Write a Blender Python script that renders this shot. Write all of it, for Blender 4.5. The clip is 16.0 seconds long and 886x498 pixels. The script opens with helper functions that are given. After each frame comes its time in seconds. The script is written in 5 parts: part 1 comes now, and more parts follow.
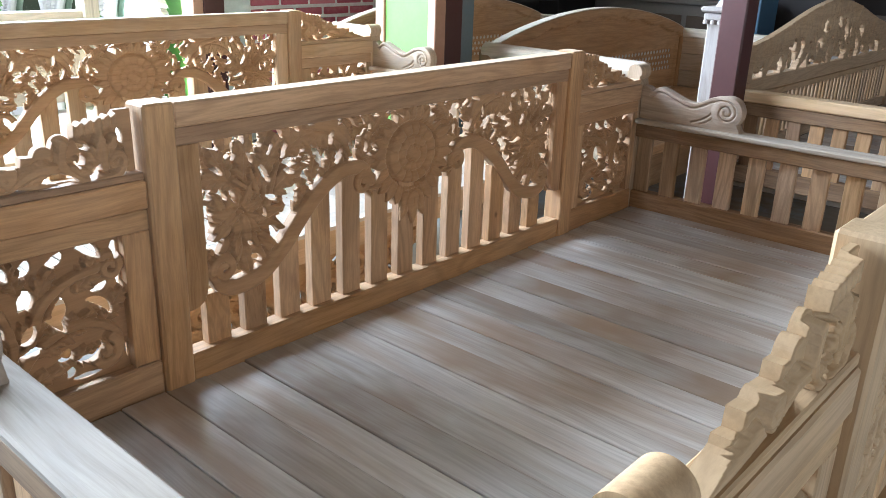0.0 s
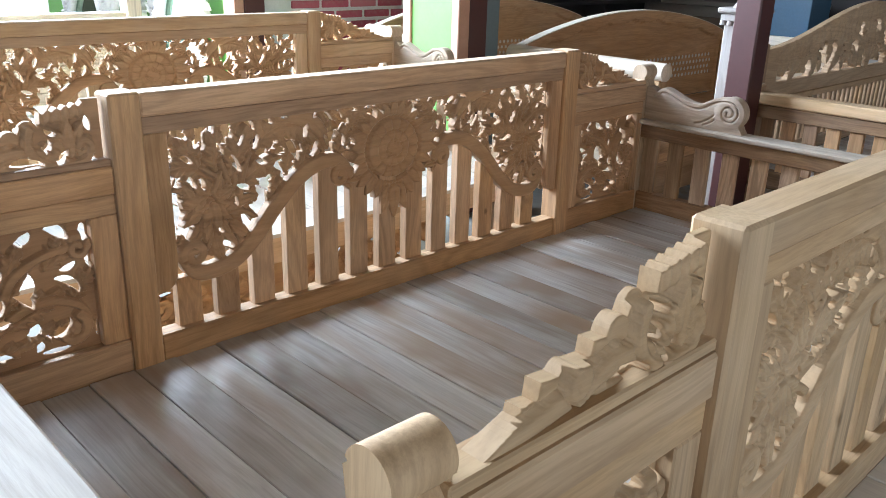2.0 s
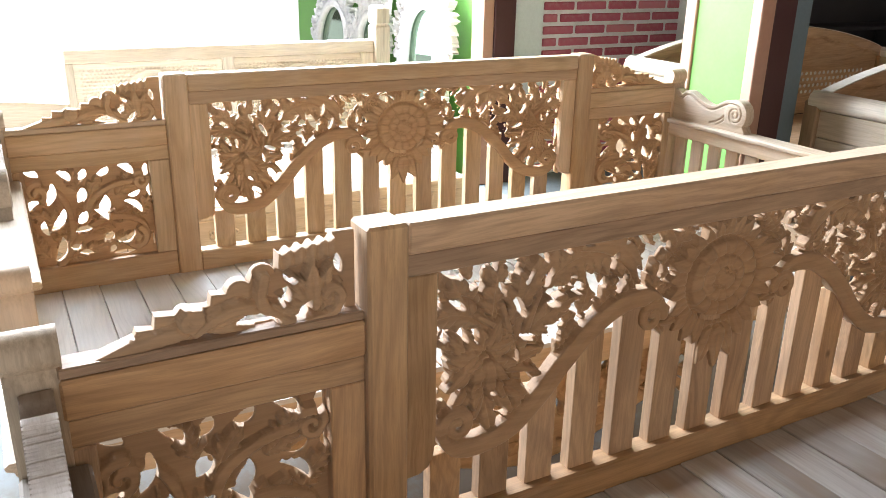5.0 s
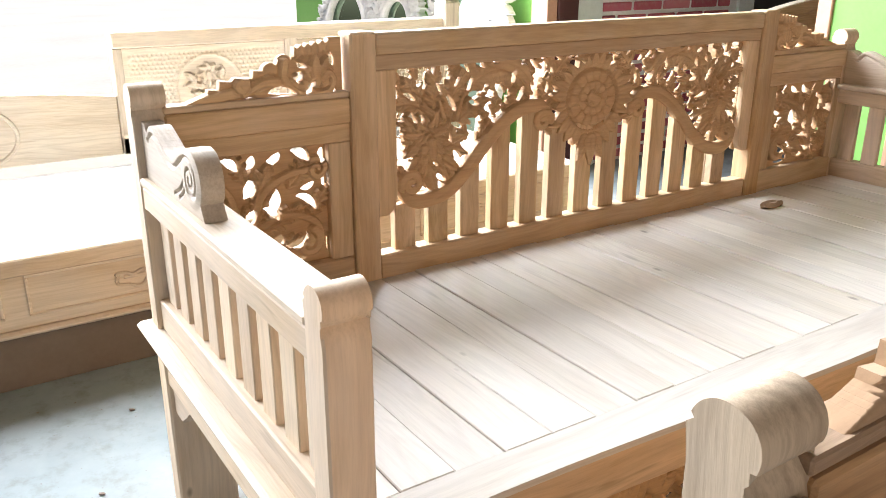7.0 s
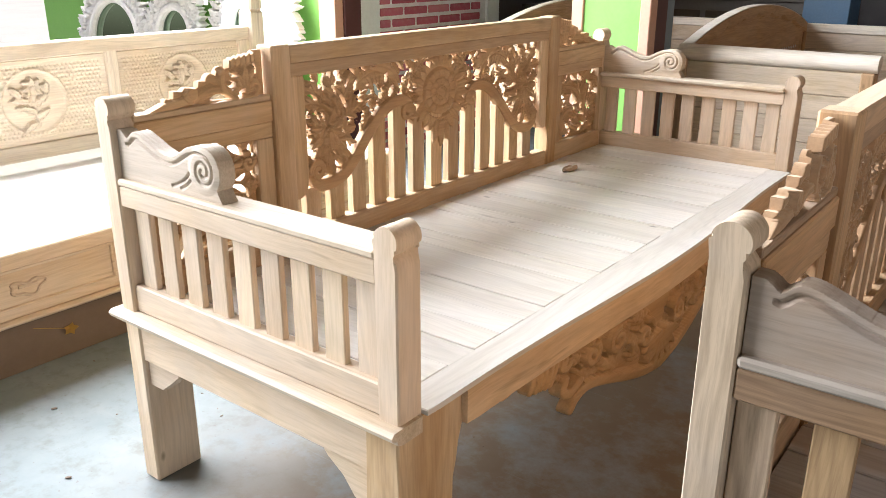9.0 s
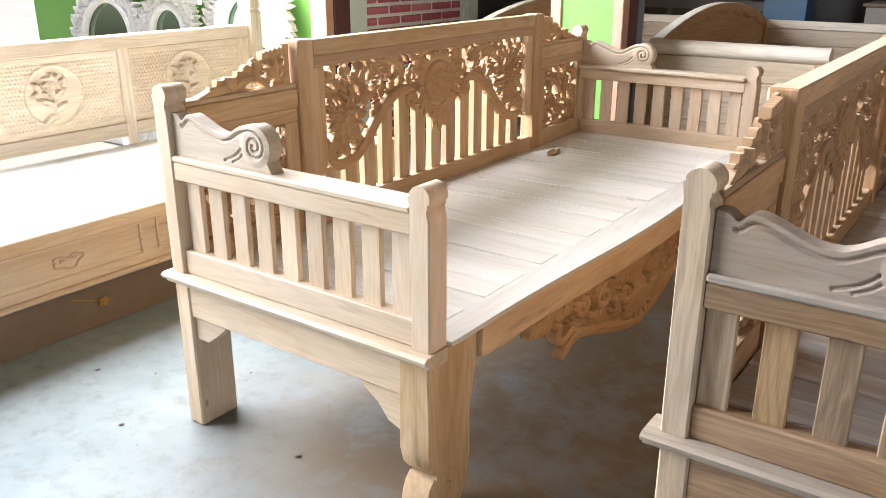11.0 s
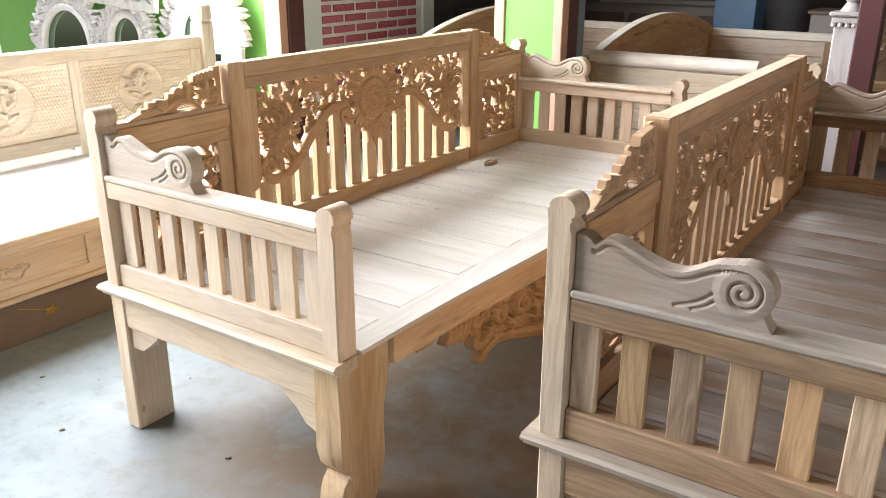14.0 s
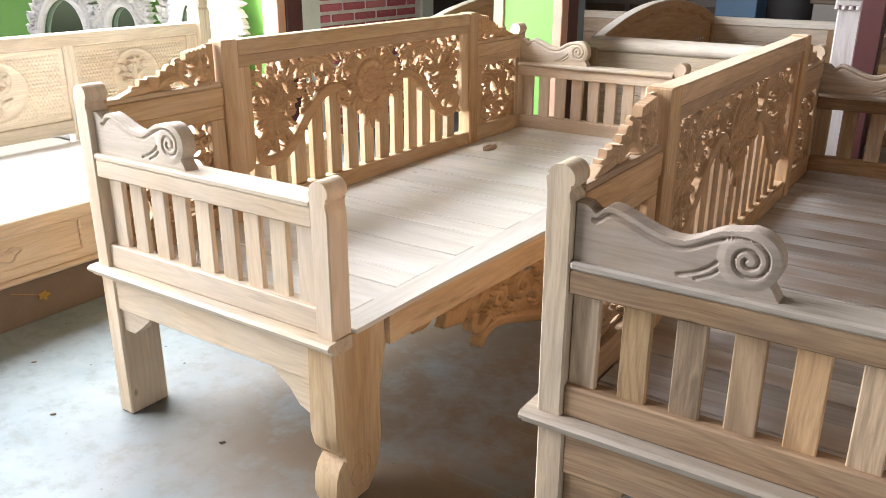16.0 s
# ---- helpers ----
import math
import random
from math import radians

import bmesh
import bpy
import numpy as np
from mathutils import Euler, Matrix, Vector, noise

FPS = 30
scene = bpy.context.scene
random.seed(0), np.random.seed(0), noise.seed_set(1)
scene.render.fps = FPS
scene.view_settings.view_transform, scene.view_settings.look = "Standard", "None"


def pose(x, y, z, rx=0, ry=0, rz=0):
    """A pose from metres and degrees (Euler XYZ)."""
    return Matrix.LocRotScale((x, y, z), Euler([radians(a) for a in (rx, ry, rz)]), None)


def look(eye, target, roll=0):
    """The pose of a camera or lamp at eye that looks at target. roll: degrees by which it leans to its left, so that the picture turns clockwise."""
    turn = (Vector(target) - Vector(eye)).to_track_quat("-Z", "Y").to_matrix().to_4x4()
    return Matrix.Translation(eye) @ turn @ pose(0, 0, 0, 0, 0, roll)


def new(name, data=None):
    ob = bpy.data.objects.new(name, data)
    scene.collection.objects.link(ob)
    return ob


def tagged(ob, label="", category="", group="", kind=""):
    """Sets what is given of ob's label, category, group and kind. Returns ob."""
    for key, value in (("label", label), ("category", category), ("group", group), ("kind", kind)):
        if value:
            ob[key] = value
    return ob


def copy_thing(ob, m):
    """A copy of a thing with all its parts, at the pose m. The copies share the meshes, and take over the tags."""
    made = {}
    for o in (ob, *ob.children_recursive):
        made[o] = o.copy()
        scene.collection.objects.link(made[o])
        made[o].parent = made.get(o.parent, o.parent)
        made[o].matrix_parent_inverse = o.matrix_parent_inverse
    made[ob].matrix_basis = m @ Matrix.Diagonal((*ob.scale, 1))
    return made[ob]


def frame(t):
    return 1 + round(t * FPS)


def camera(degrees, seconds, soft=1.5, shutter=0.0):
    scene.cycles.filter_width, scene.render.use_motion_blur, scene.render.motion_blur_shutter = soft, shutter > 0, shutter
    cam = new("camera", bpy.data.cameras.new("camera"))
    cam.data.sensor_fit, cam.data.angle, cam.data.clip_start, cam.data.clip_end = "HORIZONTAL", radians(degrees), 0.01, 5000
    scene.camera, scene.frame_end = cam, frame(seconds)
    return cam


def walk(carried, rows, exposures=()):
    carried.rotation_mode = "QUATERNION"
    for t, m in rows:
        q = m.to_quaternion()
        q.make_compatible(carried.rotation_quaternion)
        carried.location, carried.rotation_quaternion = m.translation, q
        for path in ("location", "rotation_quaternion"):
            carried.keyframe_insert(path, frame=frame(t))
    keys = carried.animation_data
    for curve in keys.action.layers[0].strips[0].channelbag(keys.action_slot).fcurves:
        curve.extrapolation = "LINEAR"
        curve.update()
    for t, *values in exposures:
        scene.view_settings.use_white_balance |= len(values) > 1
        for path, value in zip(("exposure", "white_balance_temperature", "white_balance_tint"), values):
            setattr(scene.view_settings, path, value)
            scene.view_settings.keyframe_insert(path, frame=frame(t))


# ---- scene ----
cam = camera(56.67, 16.0, soft=0.8)
PATH = [
    (0, (-0.0648, 0.1780, 1.1464), (-1.3047, 1.5870, 0.4556), 1.96),
    (0.5, (-0.0626, 0.1783, 1.1466), (-1.3112, 1.5807, 0.4578), 1.89),
    (1, (-0.0544, 0.1784, 1.1473), (-1.3058, 1.5780, 0.4580), 1.85),
    (1.5, (-0.0109, 0.2069, 1.1447), (-1.2871, 1.5856, 0.4586), 1.77),
    (2, (0.0905, 0.2810, 1.1381), (-1.2610, 1.5873, 0.4545), 1.70),
    (2.5, (0.1856, 0.3512, 1.1503), (-1.2735, 1.5341, 0.4637), 1.78),
    (3, (0.2193, 0.3930, 1.1864), (-1.3348, 1.4525, 0.5065), 1.79),
    (3.5, (0.1744, 0.4075, 1.2270), (-1.4269, 1.3934, 0.5459), 1.98),
    (4, (0.0129, 0.4210, 1.2377), (-1.6175, 1.3572, 0.5557), 1.90),
    (4.5, (-0.1855, 0.4424, 1.2354), (-1.8281, 1.3563, 0.5523), 1.57),
    (5, (-0.4067, 0.4486, 1.2088), (-2.0549, 1.3522, 0.5253), 1.21),
    (5.2, (-0.4918, 0.4462, 1.1936), (-2.1441, 1.3429, 0.5111), 0.83),
    (7.3, (-1.0792, -0.0175, 1.0509), (-2.6073, 1.0845, 0.3798), -0.21),
    (7.5, (-1.0940, -0.0893, 1.0546), (-2.5778, 1.0725, 0.3849), -0.40),
    (8, (-1.0631, -0.2440, 1.0874), (-2.3930, 1.0916, 0.4182), -0.35),
    (8.5, (-1.0153, -0.3571, 1.0951), (-2.2152, 1.0952, 0.4237), -0.13),
    (9, (-0.9976, -0.4462, 1.1089), (-2.1483, 1.0452, 0.4369), 0.15),
    (11.3, (-0.8686, -0.7275, 1.1298), (-1.9541, 0.8095, 0.4522), 0.06),
    (11.5, (-0.8403, -0.7265, 1.1553), (-1.9197, 0.8133, 0.4743), 0.08),
    (12, (-0.7926, -0.7493, 1.1866), (-1.8633, 0.7972, 0.5070), 0.21),
    (12.5, (-0.7629, -0.7552, 1.1989), (-1.8298, 0.7937, 0.5187), 0.16),
    (13, (-0.7456, -0.7487, 1.2091), (-1.8020, 0.8073, 0.5288), 0.23),
    (13.5, (-0.7304, -0.7347, 1.2143), (-1.7804, 0.8255, 0.5337), 0.25),
    (14, (-0.7275, -0.7225, 1.2009), (-1.7772, 0.8379, 0.5201), 0.24),
    (14.5, (-0.7335, -0.7087, 1.1768), (-1.7835, 0.8507, 0.4943), 0.20),
    (15, (-0.7315, -0.7001, 1.1592), (-1.7802, 0.8588, 0.4736), 0.20),
    (15.5, (-0.7362, -0.7019, 1.1520), (-1.7864, 0.8563, 0.4671), 0.17),
    (16, (-0.7337, -0.6980, 1.1464), (-1.7839, 0.8594, 0.4597), 0.17),
]
walk(cam, [(t, look(eye, target, roll)) for t, eye, target, roll in PATH], [(0, 0.20, 5350, 7), (2.5, 0.20, 5350, 7), (5, 0.16, 5850, 11), (8, -0.04, 6150, 14), (16, -0.04, 6150, 14)])

# ---- light and world ----
world = bpy.data.worlds.new("sky")
scene.world = world
world.use_nodes = True
wn = world.node_tree.nodes
sky = wn.new("ShaderNodeTexSky")
sky.sky_type, sky.sun_disc = "NISHITA", False
sky.sun_elevation, sky.sun_rotation = radians(74), radians(-80)
sky.altitude, sky.air_density, sky.dust_density = 50, 1.2, 3.0
wn["Background"].inputs["Strength"].default_value = 0.15
world.node_tree.links.new(sky.outputs[0], wn["Background"].inputs[0])
sun = new("sun", bpy.data.lights.new("sun", "SUN"))
sun.data.energy, sun.data.angle, sun.data.color = 4.0, radians(0.6), (1.0, 0.95, 0.86)
sun.matrix_world = look((-2.75, -0.5, 9.7), (0, 0, 0))


def skylight(name, m, w, h, power):
    lamp = new(name, bpy.data.lights.new(name, "AREA"))
    lamp.data.shape, lamp.data.size, lamp.data.size_y = "RECTANGLE", w, h
    lamp.data.energy, lamp.data.color = power, (0.95, 0.98, 1.0)
    lamp.matrix_world = m
    return lamp


skylight("skylight_open_side", look((-4.70, 0.32, 2.20), (0.5, 0.32, 1.2)), 4.8, 3.2, 970)
# added fill lamp that brightens the bed faces turned east
skylight("skylight_east_opening", look((3.15, -0.45, 0.95), (0.0, 0.55, 0.75)), 4.2, 1.4, 46)

# ---- materials ----


def shader(name):
    m = bpy.data.materials.new(name)
    m.use_nodes = True
    t = m.node_tree
    return m, t, t.nodes["Principled BSDF"]


def node(t, kind, **values):
    n = t.nodes.new(kind)
    for k, v in values.items():
        if k in n.inputs:
            n.inputs[k].default_value = v
    return n


def ramp(t, fac, stops):
    r = t.nodes.new("ShaderNodeValToRGB")
    e = r.color_ramp.elements
    while len(e) < len(stops):
        e.new(0.5)
    for k, (p, c) in zip(e, stops):
        k.position, k.color = p, (*c, 1)
    t.links.new(fac, r.inputs[0])
    return r.outputs[0]


def mix(t, fac, a, b, kind="MIX"):
    m = t.nodes.new("ShaderNodeMix")
    m.data_type, m.blend_type = "RGBA", kind
    if isinstance(fac, float):
        m.inputs[0].default_value = fac
    else:
        t.links.new(fac, m.inputs[0])
    for s, v in ((6, a), (7, b)):
        if isinstance(v, tuple):
            m.inputs[s].default_value = (*v, 1)
        else:
            t.links.new(v, m.inputs[s])
    return m.outputs[2]


def wood(name, grain, light, dark, grey=0.25, rough=0.62, vary=0.35, lines=0.24, blot=None, sheen=0.0):
    """Bare sanded timber with its grain along one axis of the thing."""
    m, t, p = shader(name)
    lk = t.links.new
    tc = node(t, "ShaderNodeTexCoord")
    oi = node(t, "ShaderNodeObjectInfo")
    off = node(t, "ShaderNodeVectorMath")
    off.operation = "MULTIPLY_ADD"
    comb = node(t, "ShaderNodeCombineXYZ")
    for k in range(3):
        lk(oi.outputs["Random"], comb.inputs[k])
    lk(comb.outputs[0], off.inputs[0])
    off.inputs[1].default_value = (7.3, 11.1, 5.7)
    lk(tc.outputs["Object"], off.inputs[2])
    warp = node(t, "ShaderNodeTexNoise", Scale=2.2, Detail=2.0)
    lk(off.outputs[0], warp.inputs["Vector"])
    sway = node(t, "ShaderNodeVectorMath")
    sway.operation = "MULTIPLY_ADD"
    lk(warp.outputs["Color"], sway.inputs[0])
    sway.inputs[1].default_value = (0.05, 0.05, 0.05)
    lk(off.outputs[0], sway.inputs[2])

    def streak(along, across):
        mp = node(t, "ShaderNodeMapping")
        sc = [across] * 3
        sc["xyz".index(grain)] = along
        mp.inputs["Scale"].default_value = sc
        lk(sway.outputs[0], mp.inputs["Vector"])
        return mp.outputs[0]

    broad = node(t, "ShaderNodeTexNoise", Scale=1.0, Detail=5.0, Roughness=0.6)
    lk(streak(0.9, 11), broad.inputs["Vector"])
    fine = node(t, "ShaderNodeTexNoise", Scale=1.0, Detail=4.0, Roughness=0.7)
    lk(streak(9, 190), fine.inputs["Vector"])
    patch = node(t, "ShaderNodeTexNoise", Scale=5.0, Detail=4.0, Roughness=0.65)
    lk(off.outputs[0], patch.inputs["Vector"])
    mid = tuple((a + b) / 2 for a, b in zip(light, dark))
    c = ramp(t, broad.outputs[0], ((0.34, dark), (0.49, mid), (0.60, light)))
    c = mix(t, lines, c, ramp(t, fine.outputs[0], ((0.35, tuple(0.40 * v for v in dark)), (0.58, light))))
    # year rings that the saw cut into arches
    ring = node(t, "ShaderNodeTexNoise", Scale=1.0, Detail=1.5, Roughness=0.4)
    lk(streak(1.1, 8), ring.inputs["Vector"])
    wave = node(t, "ShaderNodeMath")
    wave.operation = "MULTIPLY"
    wave.inputs[1].default_value = 85.0
    lk(ring.outputs[0], wave.inputs[0])
    sine = node(t, "ShaderNodeMath")
    sine.operation = "SINE"
    lk(wave.outputs[0], sine.inputs[0])
    late = node(t, "ShaderNodeMapRange", **{"From Min": 0.1, "From Max": 1.0, "To Min": 0.0})
    late.inputs["To Max"].default_value = 1.0 * lines
    lk(sine.outputs[0], late.inputs[0])
    c = mix(t, late.outputs[0], c, tuple(0.62 * v for v in dark))
    # dark stained streaks here and there
    stain = node(t, "ShaderNodeTexNoise", Scale=1.0, Detail=3.0, Roughness=0.6)
    lk(streak(2.2, 30), stain.inputs["Vector"])
    c = mix(t, ramp(t, stain.outputs[0], ((0.64, (0, 0, 0)), (0.72, (0.55, 0.55, 0.55)))), c, tuple(0.55 * v for v in dark))
    dusty = tuple(0.9 * (0.3 * light[0] + 0.5 * light[1] + 0.2 * light[2]) for _ in "rgb")
    dust = node(t, "ShaderNodeMath")
    dust.operation = "MULTIPLY"
    lk(ramp(t, patch.outputs[0], ((0.38, (0, 0, 0)), (0.66, (1, 1, 1)))), dust.inputs[0])
    dust.inputs[1].default_value = grey
    c = mix(t, dust.outputs[0], c, (dusty[0] * 1.02, dusty[1] * 0.98, dusty[2] * 0.94))
    if blot:
        # broad brown stains soaked into the boards
        soak = node(t, "ShaderNodeTexNoise", Scale=3.4, Detail=3.0, Roughness=0.55)
        lk(off.outputs[0], soak.inputs["Vector"])
        damp = node(t, "ShaderNodeTexNoise", Scale=1.0, Detail=3.0, Roughness=0.6)
        lk(streak(2.5, 16), damp.inputs["Vector"])
        c = mix(t, ramp(t, soak.outputs[0], ((0.46, (0, 0, 0)), (0.64, (0.9, 0.9, 0.9)))), c, blot)
        c = mix(t, ramp(t, damp.outputs[0], ((0.52, (0, 0, 0)), (0.70, (0.6, 0.6, 0.6)))), c, blot)
    hsv = node(t, "ShaderNodeHueSaturation")
    val = node(t, "ShaderNodeMapRange")
    lk(oi.outputs["Random"], val.inputs[0])
    val.inputs["To Min"].default_value, val.inputs["To Max"].default_value = 1 - vary / 2, 1 + vary / 2
    lk(val.outputs[0], hsv.inputs["Value"])
    for scale, socket, spread in ((7.31, "Saturation", 0.5 * vary), (3.77, "Hue", 0.012 * vary)):
        turn = node(t, "ShaderNodeMath")
        turn.operation = "MULTIPLY"
        turn.inputs[1].default_value = scale
        lk(oi.outputs["Random"], turn.inputs[0])
        rest = node(t, "ShaderNodeMath")
        rest.operation = "FRACT"
        lk(turn.outputs[0], rest.inputs[0])
        rng = node(t, "ShaderNodeMapRange")
        lk(rest.outputs[0], rng.inputs[0])
        middle = 0.5 if socket == "Hue" else 1.0
        rng.inputs["To Min"].default_value, rng.inputs["To Max"].default_value = middle - spread / 2, middle + spread / 2
        lk(rng.outputs[0], hsv.inputs[socket])
    lk(c, hsv.inputs["Color"])
    # small knots
    vor = node(t, "ShaderNodeTexVoronoi", Scale=1.0)
    lk(streak(3.5, 7.0), vor.inputs["Vector"])
    knot = ramp(t, vor.outputs["Distance"], ((0.02, (0.8, 0.8, 0.8)), (0.055, (0, 0, 0))))
    c = mix(t, knot, hsv.outputs[0], tuple(0.4 * v for v in dark))
    lk(c, p.inputs["Base Color"])
    p.inputs["Roughness"].default_value = rough
    p.inputs["Specular IOR Level"].default_value = 0.35
    # fine sawdust on the raw surface
    p.inputs["Sheen Weight"].default_value, p.inputs["Sheen Roughness"].default_value = sheen, 0.45
    p.inputs["Sheen Tint"].default_value = (1.0, 0.86, 0.68, 1)
    b = node(t, "ShaderNodeBump", Strength=0.7 * lines, Distance=0.002)
    lk(fine.outputs[0], b.inputs["Height"])
    lk(b.outputs[0], p.inputs["Normal"])
    return m


def paint(name, colour, rough=0.6, wear=(0.5, 0.5, 0.48), amount=0.25, scale=3.0, bump=0.15, metal=0.0):
    m, t, p = shader(name)
    lk = t.links.new
    tc = node(t, "ShaderNodeTexCoord")
    big = node(t, "ShaderNodeTexNoise", Scale=scale, Detail=6.0, Roughness=0.6)
    fine = node(t, "ShaderNodeTexNoise", Scale=scale * 22, Detail=5.0, Roughness=0.7)
    lk(tc.outputs["Object"], big.inputs["Vector"])
    lk(tc.outputs["Object"], fine.inputs["Vector"])
    f = node(t, "ShaderNodeMath")
    f.operation = "MULTIPLY"
    lk(ramp(t, big.outputs[0], ((0.42, (0, 0, 0)), (0.7, (1, 1, 1)))), f.inputs[0])
    f.inputs[1].default_value = amount
    c = mix(t, f.outputs[0], colour, wear)
    c = mix(t, 0.18, c, ramp(t, fine.outputs[0], ((0.3, tuple(0.55 * v for v in colour)), (0.7, tuple(min(1, 1.15 * v) for v in colour)))))
    lk(c, p.inputs["Base Color"])
    p.inputs["Roughness"].default_value, p.inputs["Metallic"].default_value = rough, metal
    b = node(t, "ShaderNodeBump", Strength=bump, Distance=0.003)
    lk(fine.outputs[0], b.inputs["Height"])
    lk(b.outputs[0], p.inputs["Normal"])
    return m


PALE, TAN = (0.66, 0.472, 0.275), (0.48, 0.295, 0.138)
PX, PY, PZ = (wood("sanded_wood_grain_" + g, g, (0.69, 0.540, 0.375), (0.55, 0.395, 0.245), grey=0.22, vary=0.24, lines=0.17) for g in "xyz")
WX, WY, WZ = (wood("bare_wood_grain_" + g, g, PALE, TAN, grey=0.16, vary=0.26, lines=0.18) for g in "xyz")
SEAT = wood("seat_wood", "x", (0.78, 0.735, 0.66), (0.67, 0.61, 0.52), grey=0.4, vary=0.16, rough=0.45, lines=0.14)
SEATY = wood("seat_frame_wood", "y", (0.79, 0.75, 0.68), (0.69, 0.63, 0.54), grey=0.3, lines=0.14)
CARVE = wood("carved_wood", "y", (0.62, 0.400, 0.205), (0.49, 0.288, 0.132), grey=0.06, vary=0.12, lines=0.15)
GY, GZ = (wood("weathered_wood_grain_" + g, g, (0.57, 0.362, 0.193), (0.370, 0.208, 0.098), grey=0.10, vary=0.36, lines=0.3, sheen=0.36) for g in "yz")
GSLAT = wood("mixed_slat_wood", "z", (0.51, 0.350, 0.205), (0.25, 0.143, 0.074), grey=0.08, vary=0.70, lines=0.3)
GX = wood("brown_rail_wood", "x", (0.39, 0.250, 0.138), (0.21, 0.112, 0.050), grey=0.12, vary=0.3, lines=0.34)
GSEAT = wood("weathered_seat_wood", "x", (0.60, 0.585, 0.555), (0.38, 0.335, 0.295), grey=0.4, vary=0.40, rough=0.44, blot=(0.33, 0.240, 0.165))
GCAP = wood("grey_cap_wood", "x", (0.43, 0.365, 0.29), (0.31, 0.245, 0.180), grey=0.25, vary=0.2)
GPZ = wood("pale_brown_post_wood", "z", (0.54, 0.410, 0.275), (0.37, 0.255, 0.152), grey=0.2, vary=0.2, lines=0.3, sheen=0.2)
GCARVE = wood("weathered_carved_wood", "y", (0.51, 0.318, 0.168), (0.36, 0.204, 0.096), grey=0.06, vary=0.12, lines=0.15, sheen=0.45)
YX, YY, YZ = (wood("yellow_wood_grain_" + g, g, (0.62, 0.430, 0.240), (0.46, 0.290, 0.135), grey=0.10, vary=0.2) for g in "xyz")
YCARVE = wood("yellow_carved_wood", "y", (0.57, 0.390, 0.210), (0.42, 0.262, 0.118), grey=0.06, vary=0.1, lines=0.15)
BLEACH = wood("pale_wood", "y", (0.72, 0.63, 0.49), (0.60, 0.485, 0.345), grey=0.2)
BLEACHZ = wood("pale_wood_upright", "z", (0.72, 0.63, 0.49), (0.60, 0.485, 0.345), grey=0.2)
TEAK = wood("brown_wood", "y", (0.58, 0.385, 0.215), (0.44, 0.27, 0.135), grey=0.1)
TEAKX = wood("brown_wood_cross", "x", (0.52, 0.36, 0.22), (0.40, 0.26, 0.15), grey=0.1)
TEAKZ = wood("brown_wood_upright", "z", (0.50, 0.32, 0.17), (0.36, 0.21, 0.10), grey=0.1)
CAPX = wood("sanded_cap_wood", "x", (0.62, 0.505, 0.37), (0.49, 0.37, 0.235), grey=0.25, vary=0.2)
GREYX = wood("grey_board_wood", "x", (0.50, 0.395, 0.300), (0.35, 0.255, 0.178), grey=0.35, vary=0.2)
WHITEWOOD = wood("sanded_white_wood", "x", (0.80, 0.72, 0.60), (0.70, 0.58, 0.44), grey=0.3)
CHALK = paint("chalk_white_wood", (0.78, 0.77, 0.74), 0.7, (0.35, 0.33, 0.30), 0.45, 16.0, 0.3)
FRAMEWHITE = paint("frame_white", (0.80, 0.785, 0.765), 0.6, (0.44, 0.40, 0.37), 0.35, 26.0, 0.3)
ASHWOOD = wood("grey_white_wood", "z", (0.48, 0.43, 0.39), (0.36, 0.30, 0.26), grey=0.4)
GREENP = paint("green_paint", (0.16, 0.38, 0.06), 0.6, (0.24, 0.46, 0.13), 0.3)
MAROON = paint("maroon_paint", (0.065, 0.017, 0.016), 0.45, (0.11, 0.04, 0.035), 0.3)
PEACH = paint("peach_paint", (0.48, 0.26, 0.165), 0.5, (0.6, 0.45, 0.34), 0.3)
BLUEGREY = paint("blue_grey_paint", (0.15, 0.20, 0.22), 0.5, (0.22, 0.25, 0.26), 0.3)
BLUEP = paint("blue_paint", (0.08, 0.17, 0.28), 0.5, (0.2, 0.24, 0.27), 0.3)
WHITEP = paint("white_paint", (0.70, 0.74, 0.74), 0.6, (0.55, 0.55, 0.52), 0.3)
CREAM = paint("brown_plaster", (0.27, 0.22, 0.165), 0.8, (0.5, 0.45, 0.36), 0.3)
MORTAR = paint("mortar", (0.78, 0.77, 0.78), 0.9, (0.4, 0.37, 0.36), 0.5, 8)
DARKP = paint("dark_stained_wood", (0.055, 0.044, 0.042), 0.5, (0.10, 0.085, 0.075), 0.35)
GREYBOARD = paint("grey_board", (0.30, 0.26, 0.22), 0.7, (0.2, 0.18, 0.16), 0.4)
ROOFM = paint("roof_boards", (0.10, 0.075, 0.055), 0.8, (0.16, 0.12, 0.09), 0.4)
EARTH = paint("pale_ground", (0.62, 0.58, 0.50), 0.95, (0.45, 0.42, 0.36), 0.5, 0.7)


def brick_material():
    m, t, p = shader("red_brick")
    lk = t.links.new
    oi = node(t, "ShaderNodeObjectInfo")
    tc = node(t, "ShaderNodeTexCoord")
    n = node(t, "ShaderNodeTexNoise", Scale=28.0, Detail=6.0, Roughness=0.7)
    lk(tc.outputs["Object"], n.inputs["Vector"])
    c = ramp(t, oi.outputs["Random"], ((0.0, (0.30, 0.055, 0.085)), (0.5, (0.43, 0.105, 0.145)), (1.0, (0.52, 0.18, 0.215))))
    c = mix(t, ramp(t, n.outputs[0], ((0.5, (0, 0, 0)), (0.78, (0.55, 0.55, 0.55)))), c, (0.42, 0.28, 0.28))
    lk(c, p.inputs["Base Color"])
    p.inputs["Roughness"].default_value = 0.8
    return m


